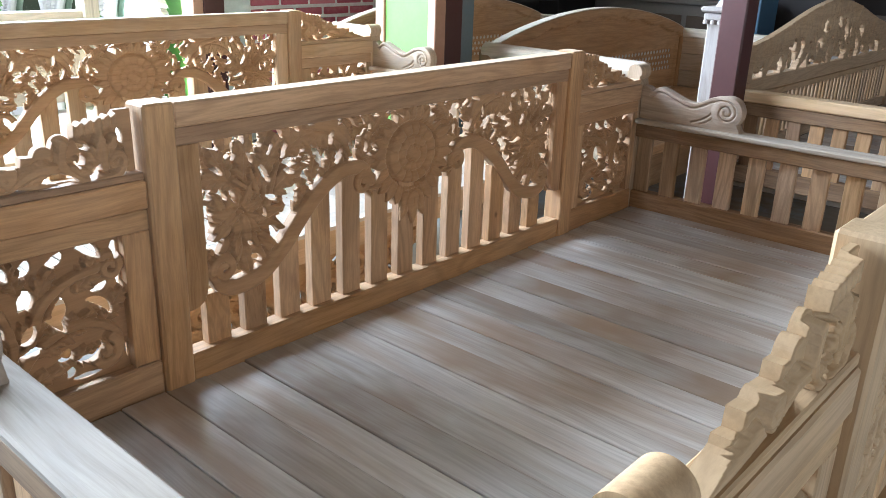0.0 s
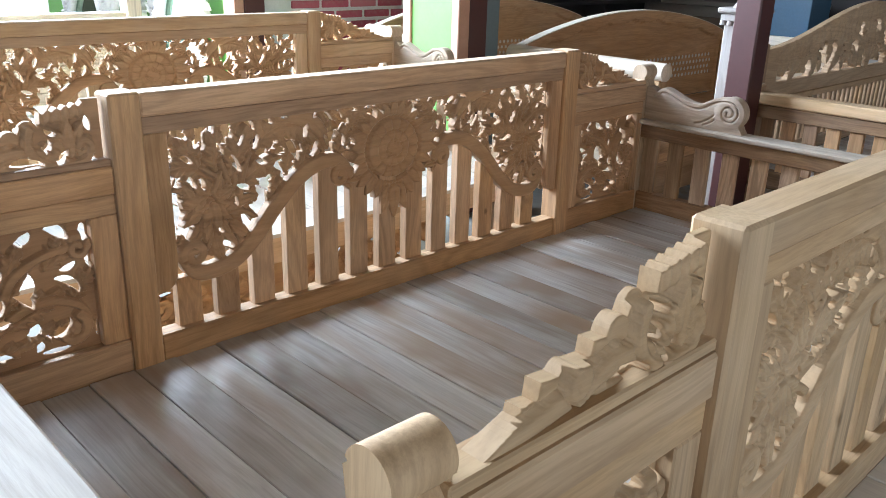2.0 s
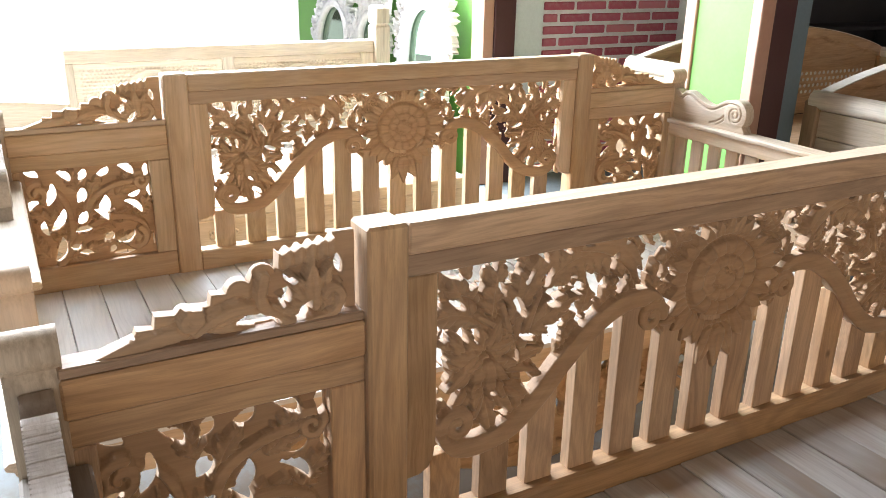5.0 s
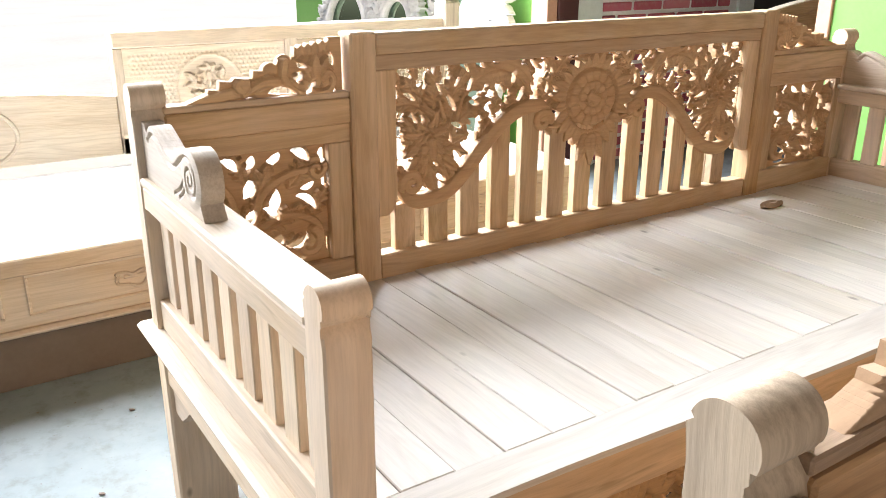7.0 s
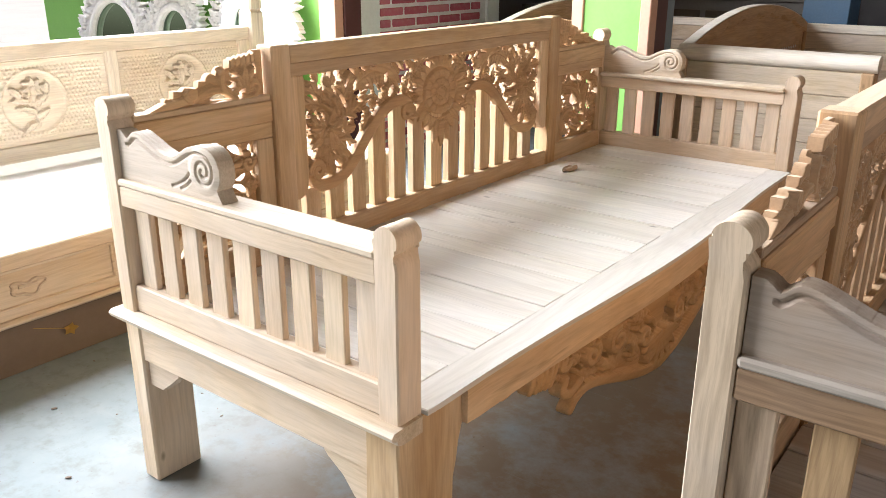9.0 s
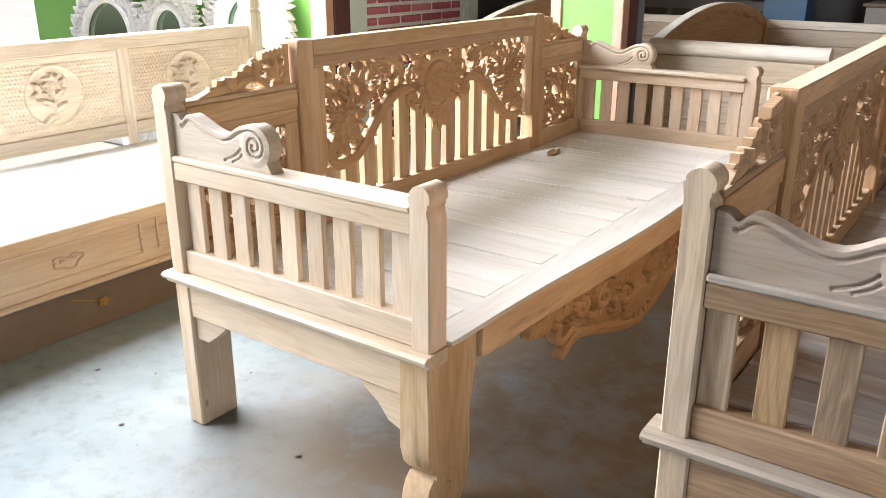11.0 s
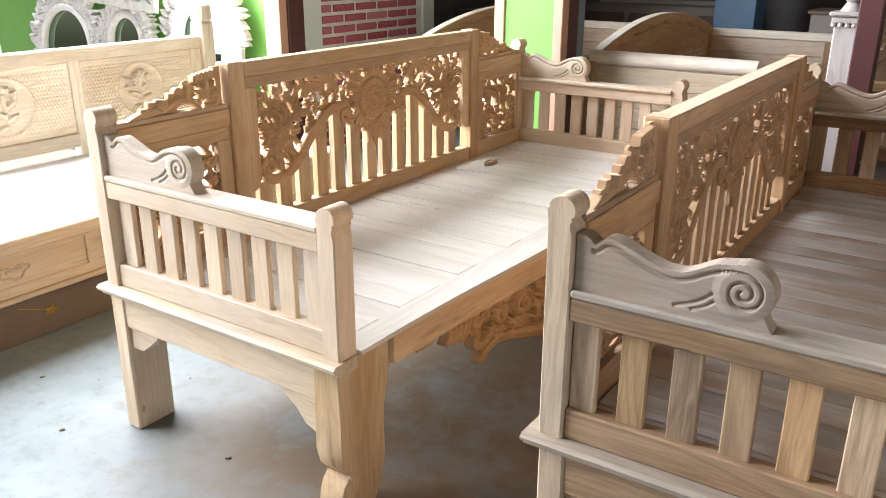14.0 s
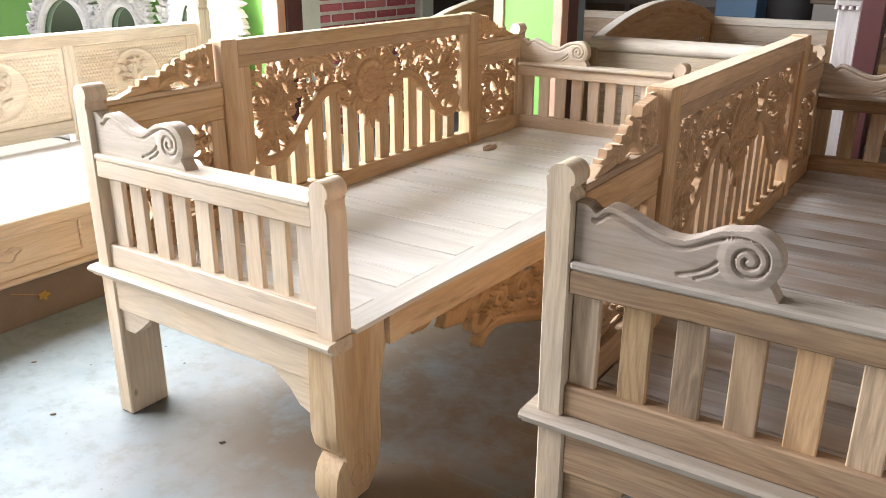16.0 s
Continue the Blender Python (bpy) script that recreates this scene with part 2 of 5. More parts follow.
BRICK = brick_material()
DARKBROWN = paint("brown_board", (0.16, 0.11, 0.075), 0.8, (0.24, 0.18, 0.13), 0.5)
LEAFDRY = paint("dry_leaf", (0.50, 0.30, 0.06), 0.7, (0.35, 0.18, 0.05), 0.4, 30.0)
PLASTIC = paint("pale_plastic", (0.24, 0.26, 0.30), 0.3, (0.5, 0.4, 0.3), 0.2)


def concrete_material():
    m, t, p = shader("smooth_concrete")
    lk = t.links.new
    tc = node(t, "ShaderNodeTexCoord")
    a = node(t, "ShaderNodeTexNoise", Scale=1.6, Detail=8.0, Roughness=0.65)
    b = node(t, "ShaderNodeTexNoise", Scale=14.0, Detail=6.0, Roughness=0.7)
    s = node(t, "ShaderNodeTexNoise", Scale=75.0, Detail=2.0)
    for n in (a, b, s):
        lk(tc.outputs["Object"], n.inputs["Vector"])
    c = ramp(t, a.outputs[0], ((0.32, (0.150, 0.180, 0.185)), (0.5, (0.215, 0.248, 0.252)), (0.68, (0.275, 0.313, 0.318))))
    c = mix(t, ramp(t, b.outputs[0], ((0.50, (0, 0, 0)), (0.72, (0.6, 0.6, 0.6)))), c, (0.15, 0.145, 0.125))
    # browner and darker between and under the beds, broken up by noise
    mottle = node(t, "ShaderNodeTexNoise", Scale=3.2, Detail=7.0, Roughness=0.7)
    lk(tc.outputs["Object"], mottle.inputs["Vector"])
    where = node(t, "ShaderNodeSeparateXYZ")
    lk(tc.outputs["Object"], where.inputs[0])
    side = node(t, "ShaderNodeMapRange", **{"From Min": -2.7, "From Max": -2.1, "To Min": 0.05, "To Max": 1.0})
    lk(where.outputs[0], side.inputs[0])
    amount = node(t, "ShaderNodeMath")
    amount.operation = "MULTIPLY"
    lk(ramp(t, mottle.outputs[0], ((0.28, (0, 0, 0)), (0.52, (1, 1, 1)))), amount.inputs[0])
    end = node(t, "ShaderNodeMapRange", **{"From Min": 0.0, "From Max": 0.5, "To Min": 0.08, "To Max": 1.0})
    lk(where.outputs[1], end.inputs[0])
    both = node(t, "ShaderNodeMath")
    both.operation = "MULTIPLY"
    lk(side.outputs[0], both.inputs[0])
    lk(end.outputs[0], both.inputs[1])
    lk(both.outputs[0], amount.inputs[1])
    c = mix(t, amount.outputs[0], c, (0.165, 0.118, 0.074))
    # long faint scratches
    drag = node(t, "ShaderNodeMapping")
    drag.inputs["Rotation"].default_value, drag.inputs["Scale"].default_value = (0, 0, 0.6), (1.2, 60, 1)
    lk(tc.outputs["Object"], drag.inputs["Vector"])
    scratch = node(t, "ShaderNodeTexNoise", Scale=1.0, Detail=3.0, Roughness=0.7)
    lk(drag.outputs[0], scratch.inputs["Vector"])
    c = mix(t, ramp(t, scratch.outputs[0], ((0.64, (0, 0, 0)), (0.73, (0.4, 0.4, 0.4)))), c, (0.24, 0.26, 0.255))
    c = mix(t, ramp(t, s.outputs[0], ((0.70, (0, 0, 0)), (0.74, (0.6, 0.6, 0.6)))), c, (0.16, 0.14, 0.12))
    lk(c, p.inputs["Base Color"])
    lk(ramp(t, b.outputs[0], ((0.3, (0.58, 0.58, 0.58)), (0.7, (0.78, 0.78, 0.78)))), p.inputs["Roughness"])
    p.inputs["Specular IOR Level"].default_value = 0.3
    bp = node(t, "ShaderNodeBump", Strength=0.1, Distance=0.003)
    lk(b.outputs[0], bp.inputs["Height"])
    lk(bp.outputs[0], p.inputs["Normal"])
    return m


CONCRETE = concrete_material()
m_, t_, p_ = shader("mirror_glass")
p_.inputs["Metallic"].default_value, p_.inputs["Roughness"].default_value = 1.0, 0.04
p_.inputs["Base Color"].default_value = (0.30, 0.40, 0.31, 1)
MIRROR = m_

# ---- mesh helpers ----


def finish(bm, name):
    me = bpy.data.meshes.new(name)
    bm.normal_update()
    bm.to_mesh(me)
    bm.free()
    me.polygons.foreach_set("use_smooth", [True] * len(me.polygons))
    me.set_sharp_from_angle(angle=radians(32))
    return me


def part(name, data, material, parent, label=""):
    me = finish(data, name) if isinstance(data, bmesh.types.BMesh) else data
    if not me.materials:
        me.materials.append(material)
    ob = new(name, me)
    ob.parent = parent
    if label:
        tagged(ob, label)
    return ob


def add_box(bm, x0, x1, y0, y1, z0, z1, bevel=0.003):
    got = bmesh.ops.create_cube(bm, size=1.0)
    m = Matrix.LocRotScale(((x0 + x1) / 2, (y0 + y1) / 2, (z0 + z1) / 2), None, (abs(x1 - x0), abs(y1 - y0), abs(z1 - z0)))
    bmesh.ops.transform(bm, matrix=m, verts=got["verts"])
    if bevel:
        edges = list({e for v in got["verts"] for e in v.link_edges})
        bmesh.ops.bevel(bm, geom=edges, offset=bevel, segments=1, affect="EDGES", profile=0.6)
    return bm


def box(x0, x1, y0, y1, z0, z1, bevel=0.003):
    return add_box(bmesh.new(), x0, x1, y0, y1, z0, z1, bevel)


def slab(outline, a0, a1, axis="y", bevel=0.002, bm=None):
    """A flat outline (list of (p, q)) given thickness from a0 to a1 along an axis: x -> (y, z), y -> (x, z), z -> (x, y)."""
    bm = bm or bmesh.new()
    place = {"x": lambda p, q, a: (a, p, q), "y": lambda p, q, a: (p, a, q), "z": lambda p, q, a: (p, q, a)}[axis]
    area = sum(p0 * q1 - p1 * q0 for (p0, q0), (p1, q1) in zip(outline, outline[1:] + outline[:1]))
    if (area > 0) == (axis == "y"):
        outline = outline[::-1]
    low = [bm.verts.new(place(p, q, a0)) for p, q in outline]
    high = [bm.verts.new(place(p, q, a1)) for p, q in outline]
    n = len(outline)
    caps = [bm.faces.new(low[::-1]), bm.faces.new(high)]
    for i in range(n):
        bm.faces.new((low[i], low[(i + 1) % n], high[(i + 1) % n], high[i]))
    if bevel:
        rim = list({e for f in caps for e in f.edges})
        bmesh.ops.bevel(bm, geom=rim, offset=bevel, segments=1, affect="EDGES")
    return bm


def rod(bm, a, b, r0, r1=None, sides=14):
    a, b = Vector(a), Vector(b)
    turn = (b - a).to_track_quat("Z", "Y").to_matrix().to_4x4()
    bmesh.ops.create_cone(bm, cap_ends=True, segments=sides, radius1=r0, radius2=r0 if r1 is None else r1, depth=(b - a).length,
                          matrix=Matrix.Translation((a + b) / 2) @ turn)
    return bm


def smooth(bm):
    for f in bm.faces:
        f.smooth = True
    return bm


def frange(a, b, n):
    return [a + (b - a) * i / n for i in range(n + 1)]


# ---- carving: leaves and stems on a grid, cut through where nothing grows ----


def spine(u, v, heading, length, bend0, bend1, n=26):
    """A curve from (u, v): heading in degrees, bends in degrees over its whole length at start and end."""
    h, out = radians(heading), [(u, v)]
    for i in range(n):
        f = (i + 0.5) / n
        h += radians(bend0 + (bend1 - bend0) * f) / n
        u, v = u + math.cos(h) * length / n, v + math.sin(h) * length / n
        out.append((u, v))
    return np.array(out)


class Field:
    def __init__(self, u0, u1, v0, v1, cell):
        self.nu, self.nv = max(2, round((u1 - u0) / cell)), max(2, round((v1 - v0) / cell))
        self.u, self.v = np.linspace(u0, u1, self.nu + 1), np.linspace(v0, v1, self.nv + 1)
        self.U, self.V = np.meshgrid(self.u, self.v, indexing="ij")
        self.S = np.full(self.U.shape, -0.02)
        self.H = np.zeros(self.U.shape)
        self.rnd = random.Random(7)

    def lay(self, pts, width, level=0.0, dome=0.004, vein=0.0, veins=0, lobes=0, cut=0.4, tip=0.0, stripes=0, outline=0.005):
        """One leaf or stem along a curve, laid over what is there with a cut line round it; width is a function of 0..1 or a number."""
        seg = np.linspace(0, 1, len(pts))
        W = np.array([width(s) if callable(width) else width for s in seg])
        if lobes:
            W = W * (1 - cut * (1 - (seg * lobes) % 1.0) ** 1.4)
        reach = W.max() + 0.012
        lo, hi = pts.min(0) - reach, pts.max(0) + reach
        i0, i1 = np.searchsorted(self.u, (lo[0], hi[0]))
        j0, j1 = np.searchsorted(self.v, (lo[1], hi[1]))
        if i1 <= i0 or j1 <= j0:
            return
        U, V = self.U[i0:i1, j0:j1], self.V[i0:i1, j0:j1]
        d2 = (U[..., None] - pts[:, 0]) ** 2 + (V[..., None] - pts[:, 1]) ** 2
        k = d2.argmin(-1)
        d, w, s = np.sqrt(d2.min(-1)), W[k], seg[k]
        S = w - d
        r = np.clip(d / np.maximum(w, 1e-4), 0, 1)
        h = level + dome * (1 - r ** 4) + tip * s
        if veins:
            h = h - vein * (1 - abs(np.sin(np.pi * (s * veins + 0.9 * (1 - r))))) ** 2 * np.minimum(1, 2.5 * r)
        if vein:
            h = h - vein * np.exp(-(d / 0.0022) ** 2)
        if stripes:
            h = h - 0.0035 * (0.5 + 0.5 * np.cos(2 * np.pi * stripes * r))
        sub, hub = self.S[i0:i1, j0:j1], self.H[i0:i1, j0:j1]
        hub -= outline * np.clip(1 - abs(S + 0.0012) / 0.0030, 0, 1)
        hub[S > 0] = h[S > 0]
        np.maximum(sub, S, out=sub)

    def leaf(self, u, v, heading, length, width, bend=30, curl=60, level=0.0, lobes=5, dome=0.004):
        level += 0.004 * self.rnd.random()
        self.lay(spine(u, v, heading, length, bend, curl), lambda s: width * (math.sin(math.pi * min(1, s * 0.93 + 0.07) ** 0.75) * 0.95 + 0.08), level, dome,
                 vein=0.004, veins=lobes, lobes=lobes, cut=0.45, tip=0.004)

    def palm(self, u, v, heading, size, fingers=5, spread=120, level=0.0, hook=1):
        """A fan of pointed lobes from one root, the middle one longest, each with a cut vein."""
        order = sorted(range(fingers), key=lambda k: -abs(k - (fingers - 1) / 2))
        for k in order:
            q = 2 * k / (fingers - 1) - 1 if fingers > 1 else 0
            le = size * (1 - 0.42 * abs(q)) * self.rnd.uniform(0.92, 1.08)
            wd = 0.135 * size + 0.0015
            self.lay(spine(u, v, heading + 0.5 * spread * q, le, 10 * q, hook * 55 * (q if abs(q) > 0.1 else 0.35)), lambda s: wd * (0.45 + 0.75 * math.sin(math.pi * min(1, 0.12 + 0.88 * s) ** 0.85)) * (1 - 0.55 * s ** 4),
                     level + 0.004 * (1 - abs(q)), 0.004, vein=0.0045, tip=0.003, lobes=4 if size > 0.06 else 0, cut=0.30)

    def acanthus(self, u, v, heading, length, wide, bend0, bend1, n=5, level=0.0, left=1.0, right=1.0):
        """A broad flat blade with a jagged edge, a midrib and fine flutes that run out to its points."""
        pts = spine(u, v, heading, length, bend0, bend1, 60)
        half = 0.72 * wide * max(left, right)
        level += 0.003 * self.rnd.random()
        self.lay(pts, lambda q: half * (math.sin(math.pi * min(1, 0.10 + 0.90 * q) ** 0.72) + 0.10) * (1 - 0.75 * q ** 6), level, 0.0022,
                 vein=0.0050, veins=2 * n + 1, lobes=n + 1, cut=0.52, tip=0.005, outline=0.009)

    def tendril(self, u, v, heading, length, width, bend, curl, level=0.004):
        self.lay(spine(u, v, heading, length, bend, curl, 48), lambda s: width * (1 - 0.45 * s), level, 0.005, vein=0.002)

    def volute(self, u, v, r, turn, width, start=0, level=0.006):
        """A spiral scroll round (u, v) ending in a small button."""
        pts = np.array([(u + r * (1 - 0.80 * q) * math.cos(radians(start) + turn * q * 8.2), v + r * (1 - 0.80 * q) * math.sin(radians(start) + turn * q * 8.2)) for q in frange(0, 1, 60)])
        self.lay(pts, lambda s: width * (1 - 0.3 * s), level, 0.005, vein=0.0015)

    def settle(self, low, high):
        """Holds the relief between two depths, as the carver worked from one flat board."""
        self.H[:] = np.where(self.H > 0, high * np.tanh(self.H / high), low * np.tanh(self.H / low))

    def mesh(self, name, thick, place):
        """Cells where S > 0, relief H on the face, flat behind. place maps (u, v, h) to a point."""
        S, H, nu, nv = self.S, self.H, self.nu, self.nv
        verts, faces, index = [], [], {}

        def vert(key, u, v, h):
            if key not in index:
                index[key] = len(verts)
                verts.append(place(u, v, thick + h))
                verts.append(place(u, v, 0.0))
            return index[key]

        for i in range(nu):
            for j in range(nv):
                ring = ((i, j), (i + 1, j), (i + 1, j + 1), (i, j + 1))
                val = [S[c] for c in ring]
                if max(val) <= 0:
                    continue
                poly = []
                for k in range(4):
                    a, b = ring[k], ring[(k + 1) % 4]
                    if val[k] > 0:
                        poly.append((vert(a, self.u[a[0]], self.v[a[1]], H[a]), False, a))
                    va, vb = val[k], val[(k + 1) % 4]
                    if (va > 0) != (vb > 0):
                        f = min(0.95, max(0.05, va / (va - vb)))
                        inner = a if va > 0 else b
                        poly.append((vert((min(a, b), max(a, b)), self.u[a[0]] + f * (self.u[b[0]] - self.u[a[0]]), self.v[a[1]] + f * (self.v[b[1]] - self.v[a[1]]), H[inner] - 0.002), True, None))
                if len(poly) < 3:
                    continue
                ids = [q[0] for q in poly]
                faces.append(ids)
                faces.append([q + 1 for q in ids[::-1]])
                for k in range(len(poly)):
                    p, q = poly[k], poly[(k + 1) % len(poly)]
                    rim = p[1] and q[1]
                    if not (p[1] or q[1]):
                        a, b = p[2], q[2]
                        rim = (a[0] == b[0] and a[0] in (0, nu)) or (a[1] == b[1] and a[1] in (0, nv))
                    if rim:
                        faces.append([q[0], p[0], p[0] + 1, q[0] + 1])
        me = bpy.data.meshes.new(name)
        me.from_pydata(verts, [], faces)
        me.validate()
        me.update()
        for f in me.polygons:
            ids = [k % 2 for k in f.vertices]
            f.use_smooth = min(ids) == max(ids)
        return me

# ---- setting ----


def setting(name, bm, material, label, category):
    ob = new(name, finish(bm, name))
    ob.data.materials.append(material)
    return tagged(ob, label, category, kind="structure")


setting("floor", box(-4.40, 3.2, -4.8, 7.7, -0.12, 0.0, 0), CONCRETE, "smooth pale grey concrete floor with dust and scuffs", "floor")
setting("ground", box(-60, 60, -60, 60, -0.30, -0.14, 0), EARTH, "bright dusty pale ground outside", "ground")
# unseen roof: its edge sets the sun's reach, its dark colour cuts bounce
setting("ceiling", box(-4.45, 3.35, -5.0, 7.85, 4.2, 4.3, 0), ROOFM, "unseen dark roof added to limit sun and bounced light", "ceiling")
# unseen east wall, split in two so the fill lamp can shine in between
setting("wall_east", box(3.2, 3.35, -4.8, 7.7, -0.12, 0.2, 0), CREAM, "unseen brown plaster wall below the gap left for the fill lamp", "wall")
setting("wall_east_upper", box(3.2, 3.35, -4.8, 7.7, 1.7, 4.2, 0), CREAM, "unseen brown plaster wall above the gap left for the fill lamp", "wall")
# two unseen walls added to keep sky light off the -y faces and floor
setting("wall_south", box(-4.45, 3.35, -4.95, -4.8, -0.12, 4.2, 0), CREAM, "unseen brown plaster wall added to block sky light", "wall")
setting("wall_west_front", box(-4.60, -4.45, -4.95, -2.1, -0.12, 4.2, 0), CREAM, "unseen brown plaster wall added to block sky light", "wall")
setting("wall_north", box(-4.40, 3.35, 7.7, 7.85, -0.12, 4.2, 0), DARKP, "dark panelled back wall", "wall")
setting("wall_green", box(-7.2, -4.22, 2.76, 2.90, -0.14, 4.2, 0), GREENP, "bright green painted outer wall", "wall")
brick_wall = setting("wall_brick", box(-4.36, -4.21, 3.112, 4.165, 0.0, 4.2, 0), MORTAR, "red brick wall panel with pale mortar joints", "wall")
setting("door_frame_maroon", box(-4.26, -4.13, 2.768, 2.896, 0.0, 4.2, 0.004), MAROON, "dark maroon painted door post", "door frame")
setting("door_frame_peach", box(-4.26, -4.14, 2.705, 2.768, 0.0, 4.2, 0.004), PEACH, "peach painted corner strip of the wall", "trim")
setting("wall_white_strip", box(-4.34, -4.19, 2.896, 3.112, 0.0, 4.2, 0.004), WHITEP, "off-white painted wall strip beside the bricks", "wall")
setting("wall_white_strip_2", box(-4.34, -4.19, 4.165, 4.30, 0.0, 4.2, 0.004), WHITEP, "off-white painted wall edge beside the bricks", "wall")
setting("wall_west", box(-4.40, -4.27, 4.30, 7.7, 0.0, 4.2, 0), DARKP, "dark stained inner wall", "wall")

pillar = tagged(new("pillar"), "square pillar painted green, peach, maroon and blue", "pillar", kind="structure")
part("core", box(-2.765, -2.445, 2.780, 3.02, 0.0, 4.2, 0.003), GREENP, pillar)
part("corner_strip", box(-2.790, -2.735, 2.770, 2.86, 0.0, 4.2, 0.004), PEACH, pillar, "peach painted corner strip")
part("corner_strip", box(-2.477, -2.430, 2.770, 2.835, 0.0, 4.2, 0.004), PEACH, pillar, "peach painted corner strip")
part("side_board", box(-2.465, -2.433, 2.835, 2.945, 0.0, 4.2, 0.004), MAROON, pillar, "maroon painted side")
part("side_board", box(-2.465, -2.440, 2.945, 3.03, 0.0, 4.2, 0.004), BLUEGREY, pillar, "blue-grey painted side")
post = tagged(new("maroon_post"), "dark maroon painted square roof post", "post", kind="structure")
part("shaft", box(-1.225, -1.140, 2.80, 2.89, 0.0, 4.2, 0.005), MAROON, post)

# ---- the carved daybeds ----
HALF = 1.044


def through_points(pts, n=14):
    """A smooth curve through a few points."""
    p = [2 * np.array(pts[0]) - np.array(pts[1])] + [np.array(q) for q in pts] + [2 * np.array(pts[-1]) - np.array(pts[-2])]
    out = []
    for a, b, c, d in zip(p, p[1:], p[2:], p[3:]):
        for k in range(n):
            t = k / n
            out.append(0.5 * (2 * b + (c - a) * t + (2 * a - 5 * b + 4 * c - d) * t * t + (3 * b - a - 3 * c + d) * t ** 3))
    return np.array(out + [p[-2]])


# openings between the leaves of the middle panel: place, turn, half length, half width
DROPS_TOP = ((0.508, 0.832, 20, 0.018, 0.010), (0.470, 0.828, 80, 0.014, 0.007), (0.415, 0.832, 70, 0.014, 0.008), (0.362, 0.834, 50, 0.015, 0.008), (0.322, 0.838, 40, 0.012, 0.007), (0.443, 0.835, 100, 0.010, 0.006),
             (0.178, 0.830, 40, 0.015, 0.008), (0.112, 0.838, 20, 0.014, 0.006), (0.072, 0.840, 160, 0.010, 0.005), (0.212, 0.838, 150, 0.012, 0.007), (0.146, 0.806, 140, 0.013, 0.008), (0.288, 0.842, 10, 0.010, 0.005))
DROPS_LEAF = ((0.492, 0.742, 60, 0.014, 0.008), (0.470, 0.735, 90, 0.012, 0.007), (0.400, 0.765, 60, 0.022, 0.010), (0.382, 0.716, 20, 0.019, 0.009), (0.528, 0.795, 80, 0.010, 0.006), (0.530, 0.750, 100, 0.010, 0.006),
              (0.520, 0.700, 70, 0.012, 0.006), (0.386, 0.808, 120, 0.013, 0.007), (0.430, 0.798, 60, 0.013, 0.007), (0.402, 0.690, 80, 0.012, 0.006), (0.498, 0.785, 40, 0.013, 0.008), (0.465, 0.803, 110, 0.011, 0.006), (0.440, 0.640, 40, 0.011, 0.006), (0.528, 0.650, 90, 0.014, 0.005))
DROPS_ARCH = ((0.342, 0.760, 20, 0.014, 0.009), (0.264, 0.775, 60, 0.024, 0.014), (0.238, 0.806, 100, 0.018, 0.009), (0.140, 0.776, 90, 0.014, 0.008), (0.380, 0.646, 50, 0.022, 0.012), (0.425, 0.608, 30, 0.016, 0.010), (0.352, 0.800, 110, 0.016, 0.009),
              (0.300, 0.742, 40, 0.014, 0.008), (0.312, 0.786, 130, 0.015, 0.008), (0.215, 0.768, 110, 0.018, 0.009), (0.188, 0.782, 70, 0.014, 0.007), (0.345, 0.700, 60, 0.015, 0.009), (0.360, 0.668, 40, 0.013, 0.008), (0.496, 0.604, 60, 0.017, 0.013), (0.285, 0.715, 50, 0.011, 0.007))


